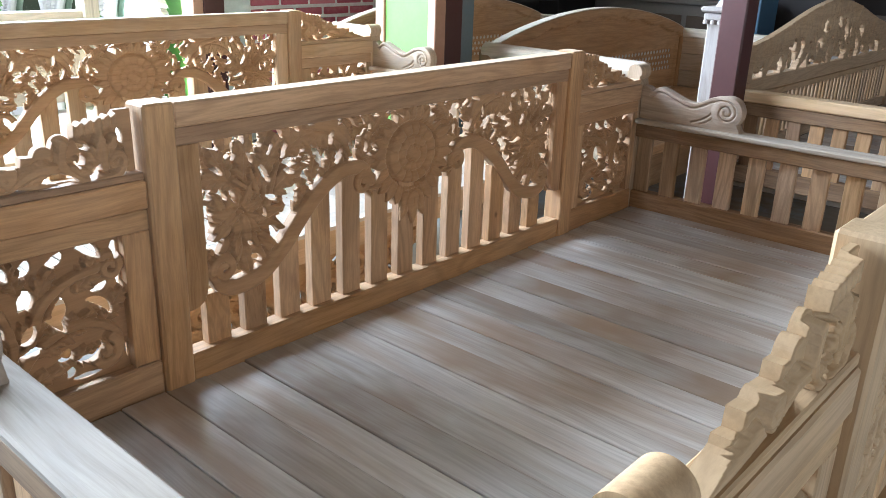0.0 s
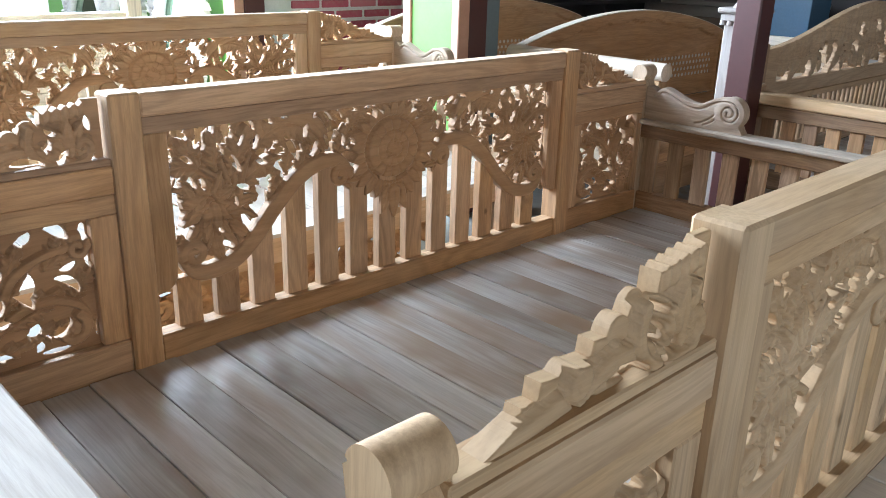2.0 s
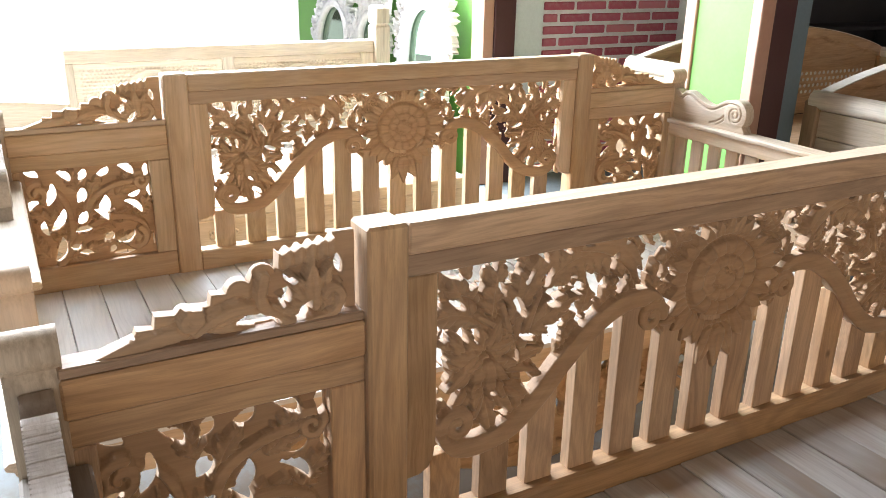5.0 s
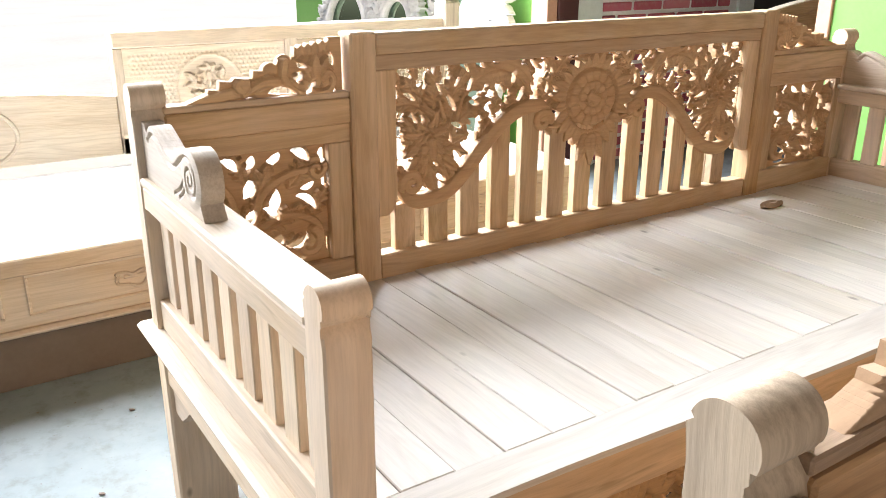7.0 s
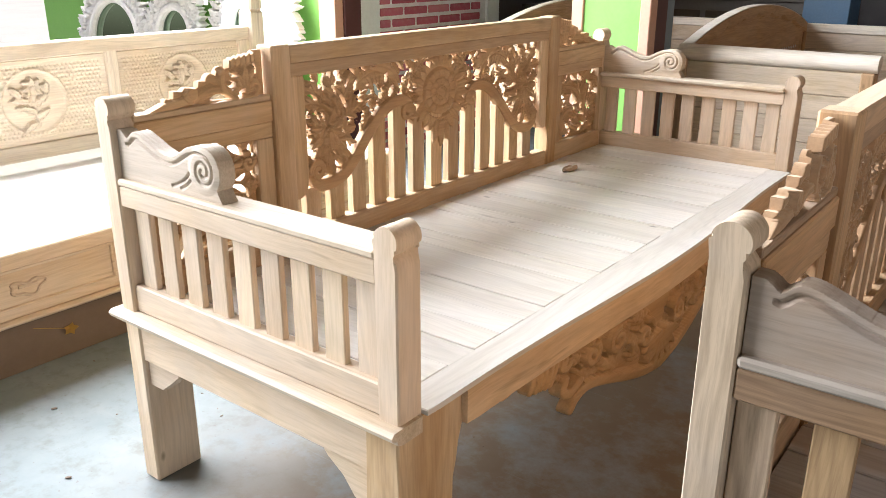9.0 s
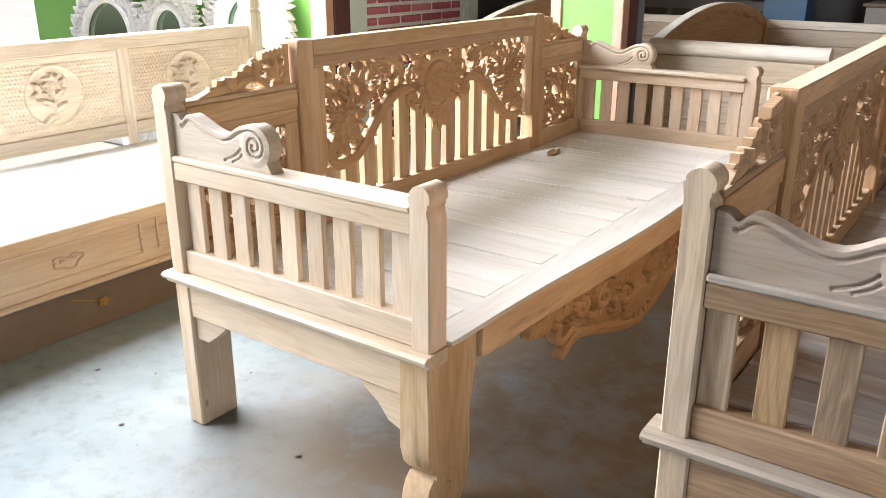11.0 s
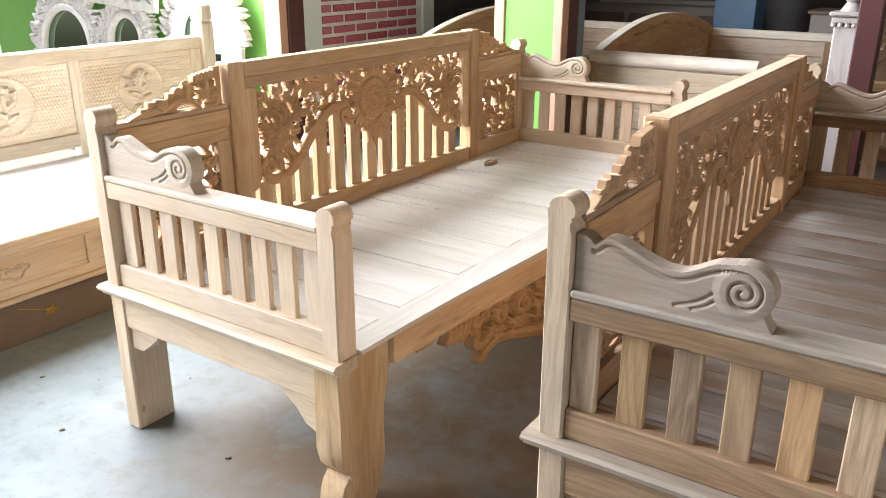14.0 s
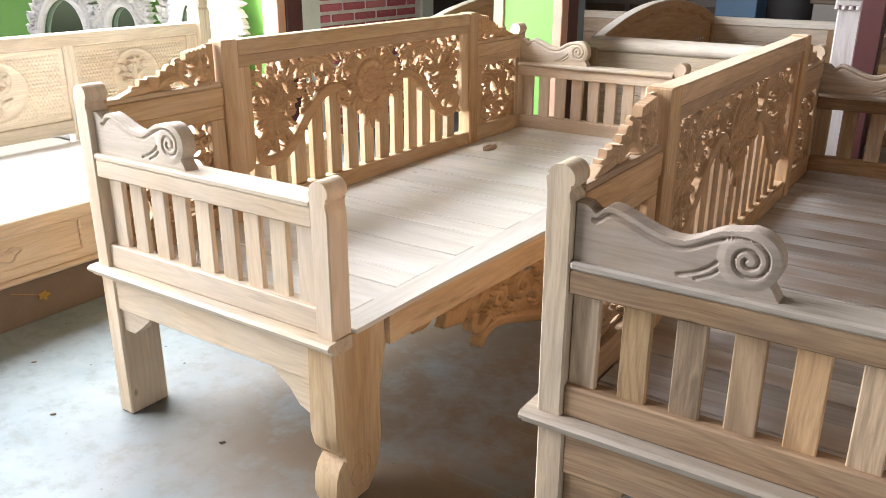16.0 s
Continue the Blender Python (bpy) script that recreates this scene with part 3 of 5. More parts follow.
def centre_carving():
    """Pierced panel: a flower in the middle, bold S stems, rolled acanthus leaves and a drooping blossom at either side."""
    f = Field(-0.55, 0.55, 0.50, 0.852, 0.0020)
    # the ground that is left between the leaves, above the stems
    stem_z = np.interp(abs(f.U), ARCH_U, ARCH_Z)
    ground = np.where(f.V > stem_z, np.clip(f.V - stem_z, 0, 0.02), -0.02)
    f.H[:] = -0.016
    for sgn in (-1, 1):
        def flip(h):
            return h if sgn > 0 else 180 - h

        def palm(u, v, h, size, n=5, spread=120, level=0.0):
            f.palm(sgn * u, v, flip(h), size, n, spread, level)

        def acanthus(u, v, h, length, wide, bend, curl, n=5, level=0.0, outer=1.0, inner=1.0):
            f.acanthus(sgn * u, v, flip(h), length, wide, sgn * bend, sgn * curl, n, level, *((outer, inner) if sgn > 0 else (inner, outer)))

        # edge of the frame and small pendants from the top
        f.lay(np.array([(sgn * 0.550, 0.56 + 0.006 * k) for k in range(54)]), 0.013, -0.003, 0.001)
        for q, le in ((0.285, 0.030), (0.205, 0.034), (0.10, 0.034), (0.375, 0.03), (0.47, 0.028)):
            palm(q, 0.868, -90, le, 3, 90, -0.003)
        # a low layer of small blades that fills the ground
        for i in range(9):
            for j in range(6):
                u, v = 0.105 + 0.050 * i + 0.025 * (j % 2), 0.592 + 0.046 * j
                if v > np.interp(u, ARCH_U, ARCH_Z) + 0.004 and u < 0.535:
                    acanthus(u, v, 128 - 130 * (u - 0.1) + 22 * math.sin(5.1 * i + 2.3 * j), 0.072, 0.026, 20 * math.sin(3.7 * i + j), 60 * math.sin(2.1 * i + 1.3 * j), 3, -0.008)
        # leaves behind: top corner, upright, outward and along the arch
        acanthus(0.460, 0.755, 48, 0.105, 0.036, 10, 30, 3, -0.001)
        acanthus(0.450, 0.740, 48, 0.120, 0.036, -60, -110, 3, 0.0)
        acanthus(0.442, 0.760, 92, 0.095, 0.034, 0, 20, 3, 0.0)
        acanthus(0.325, 0.672, 125, 0.075, 0.024, 0, 30, 3, -0.002)
        acanthus(0.255, 0.725, 130, 0.085, 0.026, -20, -70, 3, -0.002)
        acanthus(0.155, 0.745, 110, 0.085, 0.030, 30, 60, 3, -0.002)
        acanthus(0.115, 0.805, 120, 0.075, 0.028, 40, 90, 3, -0.002)
        acanthus(0.045, 0.838, 175, 0.075, 0.020, -10, -30, 3, -0.002)
        acanthus(0.215, 0.845, 190, 0.070, 0.022, 20, 50, 3, -0.002)
        palm(0.135, 0.690, 185, 0.050, 3, 90, -0.001)
        palm(0.215, 0.745, 100, 0.050, 3, 100, -0.001)
        # leaves in front of them
        acanthus(0.420, 0.735, 118, 0.140, 0.042, 0, 30, 4, 0.003)
        acanthus(0.405, 0.710, 138, 0.130, 0.038, 20, 60, 4, 0.003)
        # stalks that carry them
        for pts in (((0.395, 0.590), (0.402, 0.650), (0.415, 0.720), (0.432, 0.775)), ((0.400, 0.640), (0.392, 0.720), (0.370, 0.780)), ((0.410, 0.680), (0.432, 0.735), (0.470, 0.765))):
            f.lay(through_points([(sgn * a, b) for a, b in pts]), lambda s: 0.0085 * (1 - 0.5 * s), 0.007, 0.004, vein=0.002)
        # big rolled leaf over the arch: feathered inside, with a smooth sheath outside
        acanthus(0.350, 0.795, 138, 0.205, 0.058, 90, 170, 5, 0.003, 1.0, 0.35)
        f.lay(spine(sgn * 0.300, 0.838, flip(170), 0.150, sgn * 60, sgn * 130, 50), lambda s: 0.017 * math.sin(math.pi * (0.12 + 0.80 * s)), 0.008, 0.006, vein=0.004)
        # drooping blossom with a fan of petals on its inner side
        for a in (165, 187, 209, 231, 253, 278, 305):
            f.lay(spine(sgn * 0.465 + sgn * 0.03 * math.cos(radians(a)), 0.672 + 0.03 * math.sin(radians(a)), flip(a), 0.078 if 140 < a < 270 else 0.045, 0, sgn * 30), lambda s: 0.0145 * (1 - 0.75 * s ** 2.5), 0.004, 0.004, vein=0.005)
        acanthus(0.455, 0.705, 35, 0.085, 0.034, -20, -60, 3, 0.001)
        palm(0.480, 0.690, 60, 0.065, 5, 140, 0.002)
        palm(0.450, 0.700, 110, 0.060, 5, 120, 0.001)
        disc = np.array([(sgn * 0.467, 0.674), (sgn * 0.469, 0.674)])
        palm(0.458, 0.700, 285, 0.085, 7, 230, 0.005)
        palm(0.452, 0.690, 265, 0.055, 5, 150, 0.009)
        f.lay(disc, 0.010, 0.010, 0.006)
        # drops cut clean through between the leaves
        for u, v, turn, a, b in DROPS_TOP + DROPS_LEAF + DROPS_ARCH:
            c, s = math.cos(radians(flip(turn))), math.sin(radians(flip(turn)))
            du, dv = f.U - sgn * u, f.V - v
            p, q = (du * c + dv * s) / (1.3 * a), (dv * c - du * s) / b
            oval = np.sqrt(p * p + q * q * (1.25 - 0.45 * np.clip(p, -2, 2)))
            f.S[:] = np.minimum(f.S, (oval - 0.72) * b)
            ground = np.minimum(ground, (oval - 2.3) * b)
    f.S[:] = np.maximum(f.S, np.minimum(ground, f.V - 0.830))
    for sgn in (-1, 1):
        # bold stem with a scroll at each end
        s1 = through_points([(sgn * a, b) for a, b in STEM])
        f.lay(s1, lambda s: 0.0140 + 0.003 * math.sin(math.pi * s), 0.009, 0.006, vein=0.002)
        f.volute(sgn * 0.498, 0.603, 0.025, sgn * 1, 0.0095, 0 if sgn > 0 else 180)
        f.volute(sgn * 0.150, 0.700, 0.024, -sgn * 1, 0.0095, 180 if sgn > 0 else 0)
    # flower: broad toothed disc of merged petals, a hanging leaf, two rings of short petals and a button
    U, V = f.U, f.V - 0.740
    R, A = np.sqrt((U / 1.10) ** 2 + V ** 2), np.arctan2(V, U)
    tooth = abs((A / (2 * np.pi) * 26) % 1.0 - 0.5) * 2
    low = np.exp(-((A + np.pi / 2) / 0.30) ** 2)
    rim = 0.097 + 0.020 * (1 - tooth) + 0.006 * np.sin(5 * A + 1) + 0.030 * low - 0.010 * (V > 0.05)
    S = rim - R
    h = 0.003 + 0.007 * np.clip((R - 0.06) / 0.05, 0, 1) - 0.004 * tooth ** 6 - 0.002 * (1 - tooth) ** 10 - 0.007 * np.exp(-((R - 0.070) / 0.004) ** 2)
    f.H[(S > -0.004) & (S <= 0)] -= 0.005
    f.H[S > 0] = h[S > 0]
    f.S[:] = np.maximum(f.S, S)
    petal = abs((A / (2 * np.pi) * 15) % 1.0 - 0.5) * 2
    f.H[R < 0.066] = (0.011 - 0.005 * petal ** 5 - 0.006 * np.clip(abs(R - 0.053) / 0.013, 0, 1) ** 3)[R < 0.066]
    petal = abs((A / (2 * np.pi) * 11 + 0.3) % 1.0 - 0.5) * 2
    f.H[R < 0.040] = (0.012 - 0.004 * petal ** 5 - 0.005 * np.clip(abs(R - 0.030) / 0.010, 0, 1) ** 3)[R < 0.040]
    f.H[R < 0.020] = (0.009 + 0.006 * np.sqrt(np.clip(1 - (R / 0.021) ** 2, 0, 1)))[R < 0.020]
    for k in (-1, 0, 1):
        f.lay(np.array([(-0.012 + 0.009 * k, 0.729 - 0.004 * k), (0.010 + 0.009 * k, 0.751 - 0.004 * k)]), 0.0024, 0.016, 0.0)
    for q in (-24, 24, 0):
        f.lay(spine(0.0007 * q, 0.640, -90 + q, 0.060 - 0.0004 * abs(q), 0, 0), lambda s_: 0.017 * (1 - 0.9 * s_ ** 2), 0.010 - 0.0001 * abs(q), 0.004, vein=0.004)
    f.lay(np.array([(-0.55 + 0.02 * k, 0.868) for k in range(56)]), 0.013, -0.003, 0.001)
    f.settle(0.009, 0.014)
    return f.mesh("carved_panel", 0.011, lambda u, v, h: (0.020 + h, u, v))


STEM = ((0.522, 0.605), (0.502, 0.572), (0.467, 0.563), (0.410, 0.576), (0.357, 0.618), (0.315, 0.664), (0.262, 0.710), (0.210, 0.735), (0.160, 0.735), (0.128, 0.705))
ARCH_U, ARCH_Z = [p for p, q in STEM[:1:-1]] + [0.53, 0.55], [q for p, q in STEM[:1:-1]] + [0.575, 0.70]


def pierce(f, pts, w):
    """Cuts a tapering crescent clean through along a curve, with a chamfer round it."""
    wid = np.array([w * math.sin(math.pi * min(1, 0.06 + 0.94 * k / (len(pts) - 1))) ** 0.8 for k in range(len(pts))])
    d2 = (f.U[..., None] - pts[:, 0]) ** 2 + (f.V[..., None] - pts[:, 1]) ** 2
    gap = np.sqrt(d2.min(-1)) - wid[d2.argmin(-1)]
    f.S[:] = np.minimum(f.S, gap)
    f.H[:] -= 0.005 * np.clip(1 - abs(gap) / 0.004, 0, 1)


WING_Y = 0.8375
# openings of the wing panel: place, heading, length, half width, bend
WING_TOP = ((-0.142, 0.702, 10, 0.018, 0.006, 40), (-0.112, 0.701, -25, 0.030, 0.0075, -60), (-0.136, 0.655, 75, 0.022, 0.006, 60), (-0.118, 0.628, 35, 0.036, 0.0075, -50), (-0.078, 0.652, 75, 0.046, 0.0085, 35),
            (-0.043, 0.690, -40, 0.030, 0.0075, -70), (-0.005, 0.694, 60, 0.024, 0.0075, 60), (-0.012, 0.644, 70, 0.032, 0.009, 50), (0.044, 0.698, 30, 0.026, 0.007, 80), (0.096, 0.694, -35, 0.034, 0.008, -70))
WING_MIDDLE = ((0.037, 0.612, 78, 0.044, 0.0115, 20), (-0.014, 0.590, 55, 0.030, 0.0085, 40), (0.138, 0.692, 80, 0.024, 0.0065, 40), (0.147, 0.640, 95, 0.034, 0.0055, -30), (0.110, 0.634, 20, 0.026, 0.0050, 60),
               (-0.066, 0.590, 55, 0.050, 0.0085, 50), (0.106, 0.598, -40, 0.046, 0.0062, -80), (-0.096, 0.572, 100, 0.034, 0.0062, -60), (0.030, 0.588, -45, 0.036, 0.0062, -60), (-0.148, 0.612, 95, 0.030, 0.0055, 40))
WING_LOW = ((-0.072, 0.518, 72, 0.056, 0.0085, 50), (-0.012, 0.556, 6, 0.038, 0.0062, -50), (0.040, 0.535, 40, 0.022, 0.0075, 80), (0.046, 0.500, 60, 0.016, 0.0062, 40), (0.082, 0.530, 25, 0.046, 0.0070, 80),
            (0.146, 0.505, 95, 0.034, 0.0045, 20), (-0.146, 0.525, 60, 0.044, 0.0062, -90), (-0.036, 0.520, 15, 0.020, 0.0070, 60), (-0.014, 0.497, -10, 0.028, 0.0052, -40), (0.074, 0.486, 0, 0.044, 0.0040, 10), (-0.150, 0.488, 20, 0.012, 0.0040, 0))


def wing_carving(sgn):
    """Pierced acanthus of the low side panel: two branches from one stalk, with crescents and drops cut through between the leaves."""
    f = Field(-0.152, 0.152, 0.472, 0.718, 0.0019)
    f.S[:] = 0.02
    f.H[:] = -0.012
    for u, v, h, le, wd, b0, b1 in ((-0.05, 0.50, 100, 0.13, 0.034, 10, -30), (-0.06, 0.56, 130, 0.11, 0.032, 20, 60), (-0.03, 0.55, 62, 0.14, 0.034, -10, -50), (0.00, 0.55, 28, 0.13, 0.032, 10, -60),
                                    (0.00, 0.62, 75, 0.09, 0.030, -20, -70), (0.07, 0.64, 40, 0.09, 0.030, 30, 90), (-0.09, 0.63, 120, 0.09, 0.028, 20, 80), (0.05, 0.53, -20, 0.10, 0.026, 20, 80),
                                    (-0.06, 0.49, 20, 0.12, 0.024, -10, -20), (-0.10, 0.50, 130, 0.09, 0.028, -30, -80), (-0.02, 0.66, 100, 0.07, 0.026, 30, 80), (0.11, 0.57, 70, 0.09, 0.026, -30, -80)):
        f.acanthus(u, v, h, le, wd, b0, b1, 4, 0.001)
    for pts in (((-0.075, 0.474), (-0.045, 0.530), (-0.040, 0.590), (-0.060, 0.650), (-0.105, 0.672)),
                ((-0.055, 0.500), (-0.005, 0.560), (0.060, 0.582), (0.118, 0.560), (0.128, 0.515), (0.095, 0.500)),
                ((-0.020, 0.560), (0.012, 0.630), (0.062, 0.660), (0.112, 0.668))):
        f.lay(through_points(pts), lambda s: 0.009 * (1 - 0.35 * s), 0.005, 0.005, vein=0.002)
    f.volute(0.100, 0.520, 0.028, -1, 0.008, 60, 0.006)
    f.volute(-0.105, 0.655, 0.026, 1, 0.008, 80, 0.005)
    f.volute(0.125, 0.665, 0.022, -1, 0.007, 120, 0.005)
    for u, v, h, le, w, bend in WING_TOP + WING_MIDDLE + WING_LOW:
        le, w = 1.15 * le, 1.16 * w
        c, q = math.cos(radians(h)), math.sin(radians(h))
        pierce(f, spine(u - 0.5 * le * c, v - 0.5 * le * q, h - 0.5 * bend, le, bend, bend, 18), w)
    edge = np.minimum(0.150 - abs(f.U), np.minimum(f.V - 0.474, 0.716 - f.V))
    f.S[:] = np.maximum(f.S, 0.005 - edge)
    f.settle(0.008, 0.008)
    return f.mesh("wing_carving", 0.010, lambda u, v, h: (0.022 + h, sgn * (WING_Y - u), v))


def crest_profile(u):
    """Height of the stepped crest, u metres out from the tall post: a flat head, small flutes, two rolls, square teeth and a long slope."""
    z = 0.826 - 0.33 * (u - 0.262) if u > 0.262 else 0.800
    if u < 0.028:
        z = 0.911
    elif u < 0.100:
        z = 0.9065 - 0.14 * (u - 0.028) - 0.0055 * abs(math.sin(math.pi * (u - 0.028) / 0.0144)) ** 3 + 0.002
    for c, top, r in ((0.116, 0.8840, 0.0165), (0.146, 0.8720, 0.0150), (0.208, 0.8500, 0.0120)):
        if abs(u - c) < r:
            z = max(z, top - r + math.sqrt(r * r - (u - c) ** 2))
    for a, b, top, fall in ((0.098, 0.162, 0.850, 0.0), (0.158, 0.180, 0.860, 0.10), (0.176, 0.200, 0.848, 0.10), (0.195, 0.222, 0.832, 0.0), (0.218, 0.242, 0.846, 0.12), (0.238, 0.264, 0.833, 0.15)):
        if a <= u <= b:
            z = max(z, top - fall * (b - u))
    return z


def crest_carving(sgn):
    """Stepped crest board with a palmette by the post, a long leaf down its slope and openings cut through."""
    f = Field(0.0, 0.344, 0.800, 0.916, 0.0021)
    top = np.array([crest_profile(u) for u in f.u])
    f.H[:] = np.where(f.U < 0.13, -0.016, -0.003)
    f.lay(through_points([(0.150, 0.838), (0.20, 0.826), (0.26, 0.816), (0.335, 0.805)]), lambda s: 0.013 * (1 - 0.5 * s), 0.000, 0.004)
    f.lay(through_points([(0.060, 0.808), (0.11, 0.832), (0.155, 0.838), (0.20, 0.820)]), lambda s: 0.010 * (1 - 0.4 * s), 0.002, 0.005, vein=0.003)
    f.palm(0.056, 0.826, 84, 0.066, 7, 150, 0.000)
    f.lay(through_points([(0.118, 0.872), (0.122, 0.845), (0.104, 0.818), (0.070, 0.808), (0.034, 0.814), (0.022, 0.834), (0.034, 0.848), (0.044, 0.838)]), lambda s: 0.0075 * (1 - 0.35 * s), 0.004, 0.004, vein=0.002)
    f.volute(0.205, 0.836, 0.014, 1, 0.006, 90, 0.004)
    f.S[:] = np.minimum(top[:, None] - f.V, f.V - 0.795)
    # fluted band under the small scallops
    band = (f.U > 0.028) & (f.U < 0.100) & (top[:, None] - f.V < 0.020)
    f.H[band] = (0.002 - 0.005 * abs(np.sin(np.pi * (f.U - 0.028) / 0.0144)) ** 3)[band]
    for u, v, h, le, w, bend in ((0.128, 0.816, 4, 0.054, 0.0070, -40), (0.090, 0.842, 120, 0.022, 0.0060, 30), (0.070, 0.824, 130, 0.030, 0.0062, -40), (0.084, 0.864, 30, 0.016, 0.0045, 40), (0.020, 0.872, 80, 0.026, 0.0055, 20), (0.018, 0.814, 70, 0.014, 0.0040, 0), (0.185, 0.810, 6, 0.022, 0.0028, 0)):
        c, q = math.cos(radians(h)), math.sin(radians(h))
        pierce(f, spine(u - 0.5 * le * c, v - 0.5 * le * q, h - 0.5 * bend, le, bend, bend, 18), w)
    f.settle(0.013, 0.007)
    return f.mesh("crest", 0.020, lambda u, v, h: (0.016 + h, sgn * (0.646 + u), v))


def scroll_outline():
    """Top edge of the arm board in (x, z): from the back post, dipping, up to the round scroll."""
    top = []
    for i in range(41):
        x = 0.045 + 0.225 * i / 40
        s = i / 40
        z = 0.793 - 0.013 * math.exp(-((s - 0.15) / 0.05) ** 2) + 0.002 * math.exp(-((s - 0.27) / 0.08) ** 2) - 0.030 * (0.5 - 0.5 * math.cos(math.pi * min(1, max(0, s - 0.22) / 0.50)))
        if s > 0.72:
            z += 0.028 * (0.5 - 0.5 * math.cos(math.pi * (s - 0.72) / 0.34))
        top.append((x, z))
    return top


def scroll_board(y0, y1):
    """Arm board with its spiral and edge line cut into both faces."""
    f = Field(0.040, 0.380, 0.696, 0.830, 0.0016)
    top = scroll_outline()
    xs, zs = [p[0] for p in top] + [0.290, 0.311], [p[1] for p in top] + [0.7920, 0.795]
    cx, cz, r = 0.309, 0.7500, 0.0450
    under = np.interp(f.u, xs, zs, right=0)[:, None]
    body = np.minimum(np.minimum(under - f.V, f.U - 0.045), 0.311 - f.U + 0 * f.V)
    disc = r - np.sqrt((f.U - cx) ** 2 + (f.V - cz) ** 2)
    foot = np.minimum(np.minimum(0.735 - f.V, f.U - 0.3), 0.354 - (f.V - 0.70) * 0.6 - f.U)
    f.S[:] = np.maximum(np.maximum(body, disc), foot)

    def groove(pts, w, deep):
        d = np.sqrt(((f.U[..., None] - pts[:, 0]) ** 2 + (f.V[..., None] - pts[:, 1]) ** 2).min(-1))
        f.H[:] -= deep * np.clip(1 - d / w, 0, 1) ** 0.7

    spiral = np.array([(cx + (0.0325 - 0.0022 * a + 0.012 * max(0, 1 - a) ** 2) * math.cos(2.5 - a), cz + (0.0325 - 0.0022 * a + 0.012 * max(0, 1 - a) ** 2) * math.sin(2.5 - a)) for a in frange(0, 12.5, 100)])
    groove(spiral, 0.0036, 0.006)
    lx = np.array(frange(0.075, top[-1][0], 160))
    line = np.stack([lx, np.interp(lx, [p[0] for p in top], [p[1] for p in top]) - 0.014], 1)
    groove(line, 0.0045, 0.006)
    groove(spine(0.212, 0.709, 14, 0.062, 20, 50), 0.004, 0.005)
    groove(spine(0.238, 0.708, 18, 0.036, 20, 40), 0.0035, 0.004)
    f.H[:] += 0.003 * np.clip(disc / 0.012, 0, 1)
    th = (y1 - y0) / 2
    front = f.mesh("scroll_board", th, lambda u, v, h: (u, (y0 + y1) / 2 - h, v))
    bm = bmesh.new()
    bm.from_mesh(front)
    twin = bmesh.ops.duplicate(bm, geom=bm.verts[:] + bm.edges[:] + bm.faces[:])["geom"]
    vs = [g for g in twin if isinstance(g, bmesh.types.BMVert)]
    for v in vs:
        v.co.y = (y0 + y1) - v.co.y
    bmesh.ops.reverse_faces(bm, faces=[g for g in twin if isinstance(g, bmesh.types.BMFace)])
    return bm


def post_outline(x0, x1, z0, top):
    """Post with a rolled head, straight behind and necked in front, in (x, z)."""
    c, w = (x0 + x1) / 2, (x1 - x0) / 2
    r = w * 1.06
    neck = top - 2 * r + 0.006
    pts = [(x0, z0), (x1, z0), (x1, neck - 0.024), (x1 - 0.003, neck - 0.012), (x1 - 0.010, neck - 0.003), (x1 - 0.006, neck + 0.002)]
    pts += [(c + r * math.cos(a), top - r + r * math.sin(a)) for a in frange(radians(-30), radians(170), 26)]
    pts += [(x0, top - r), (x0, top - 2 * r)]
    return pts


def bow(u):
    """The front edge swells towards the middle."""
    return 0.030 * (0.5 + 0.5 * math.cos(math.pi * min(1, abs(u) / 0.85)))


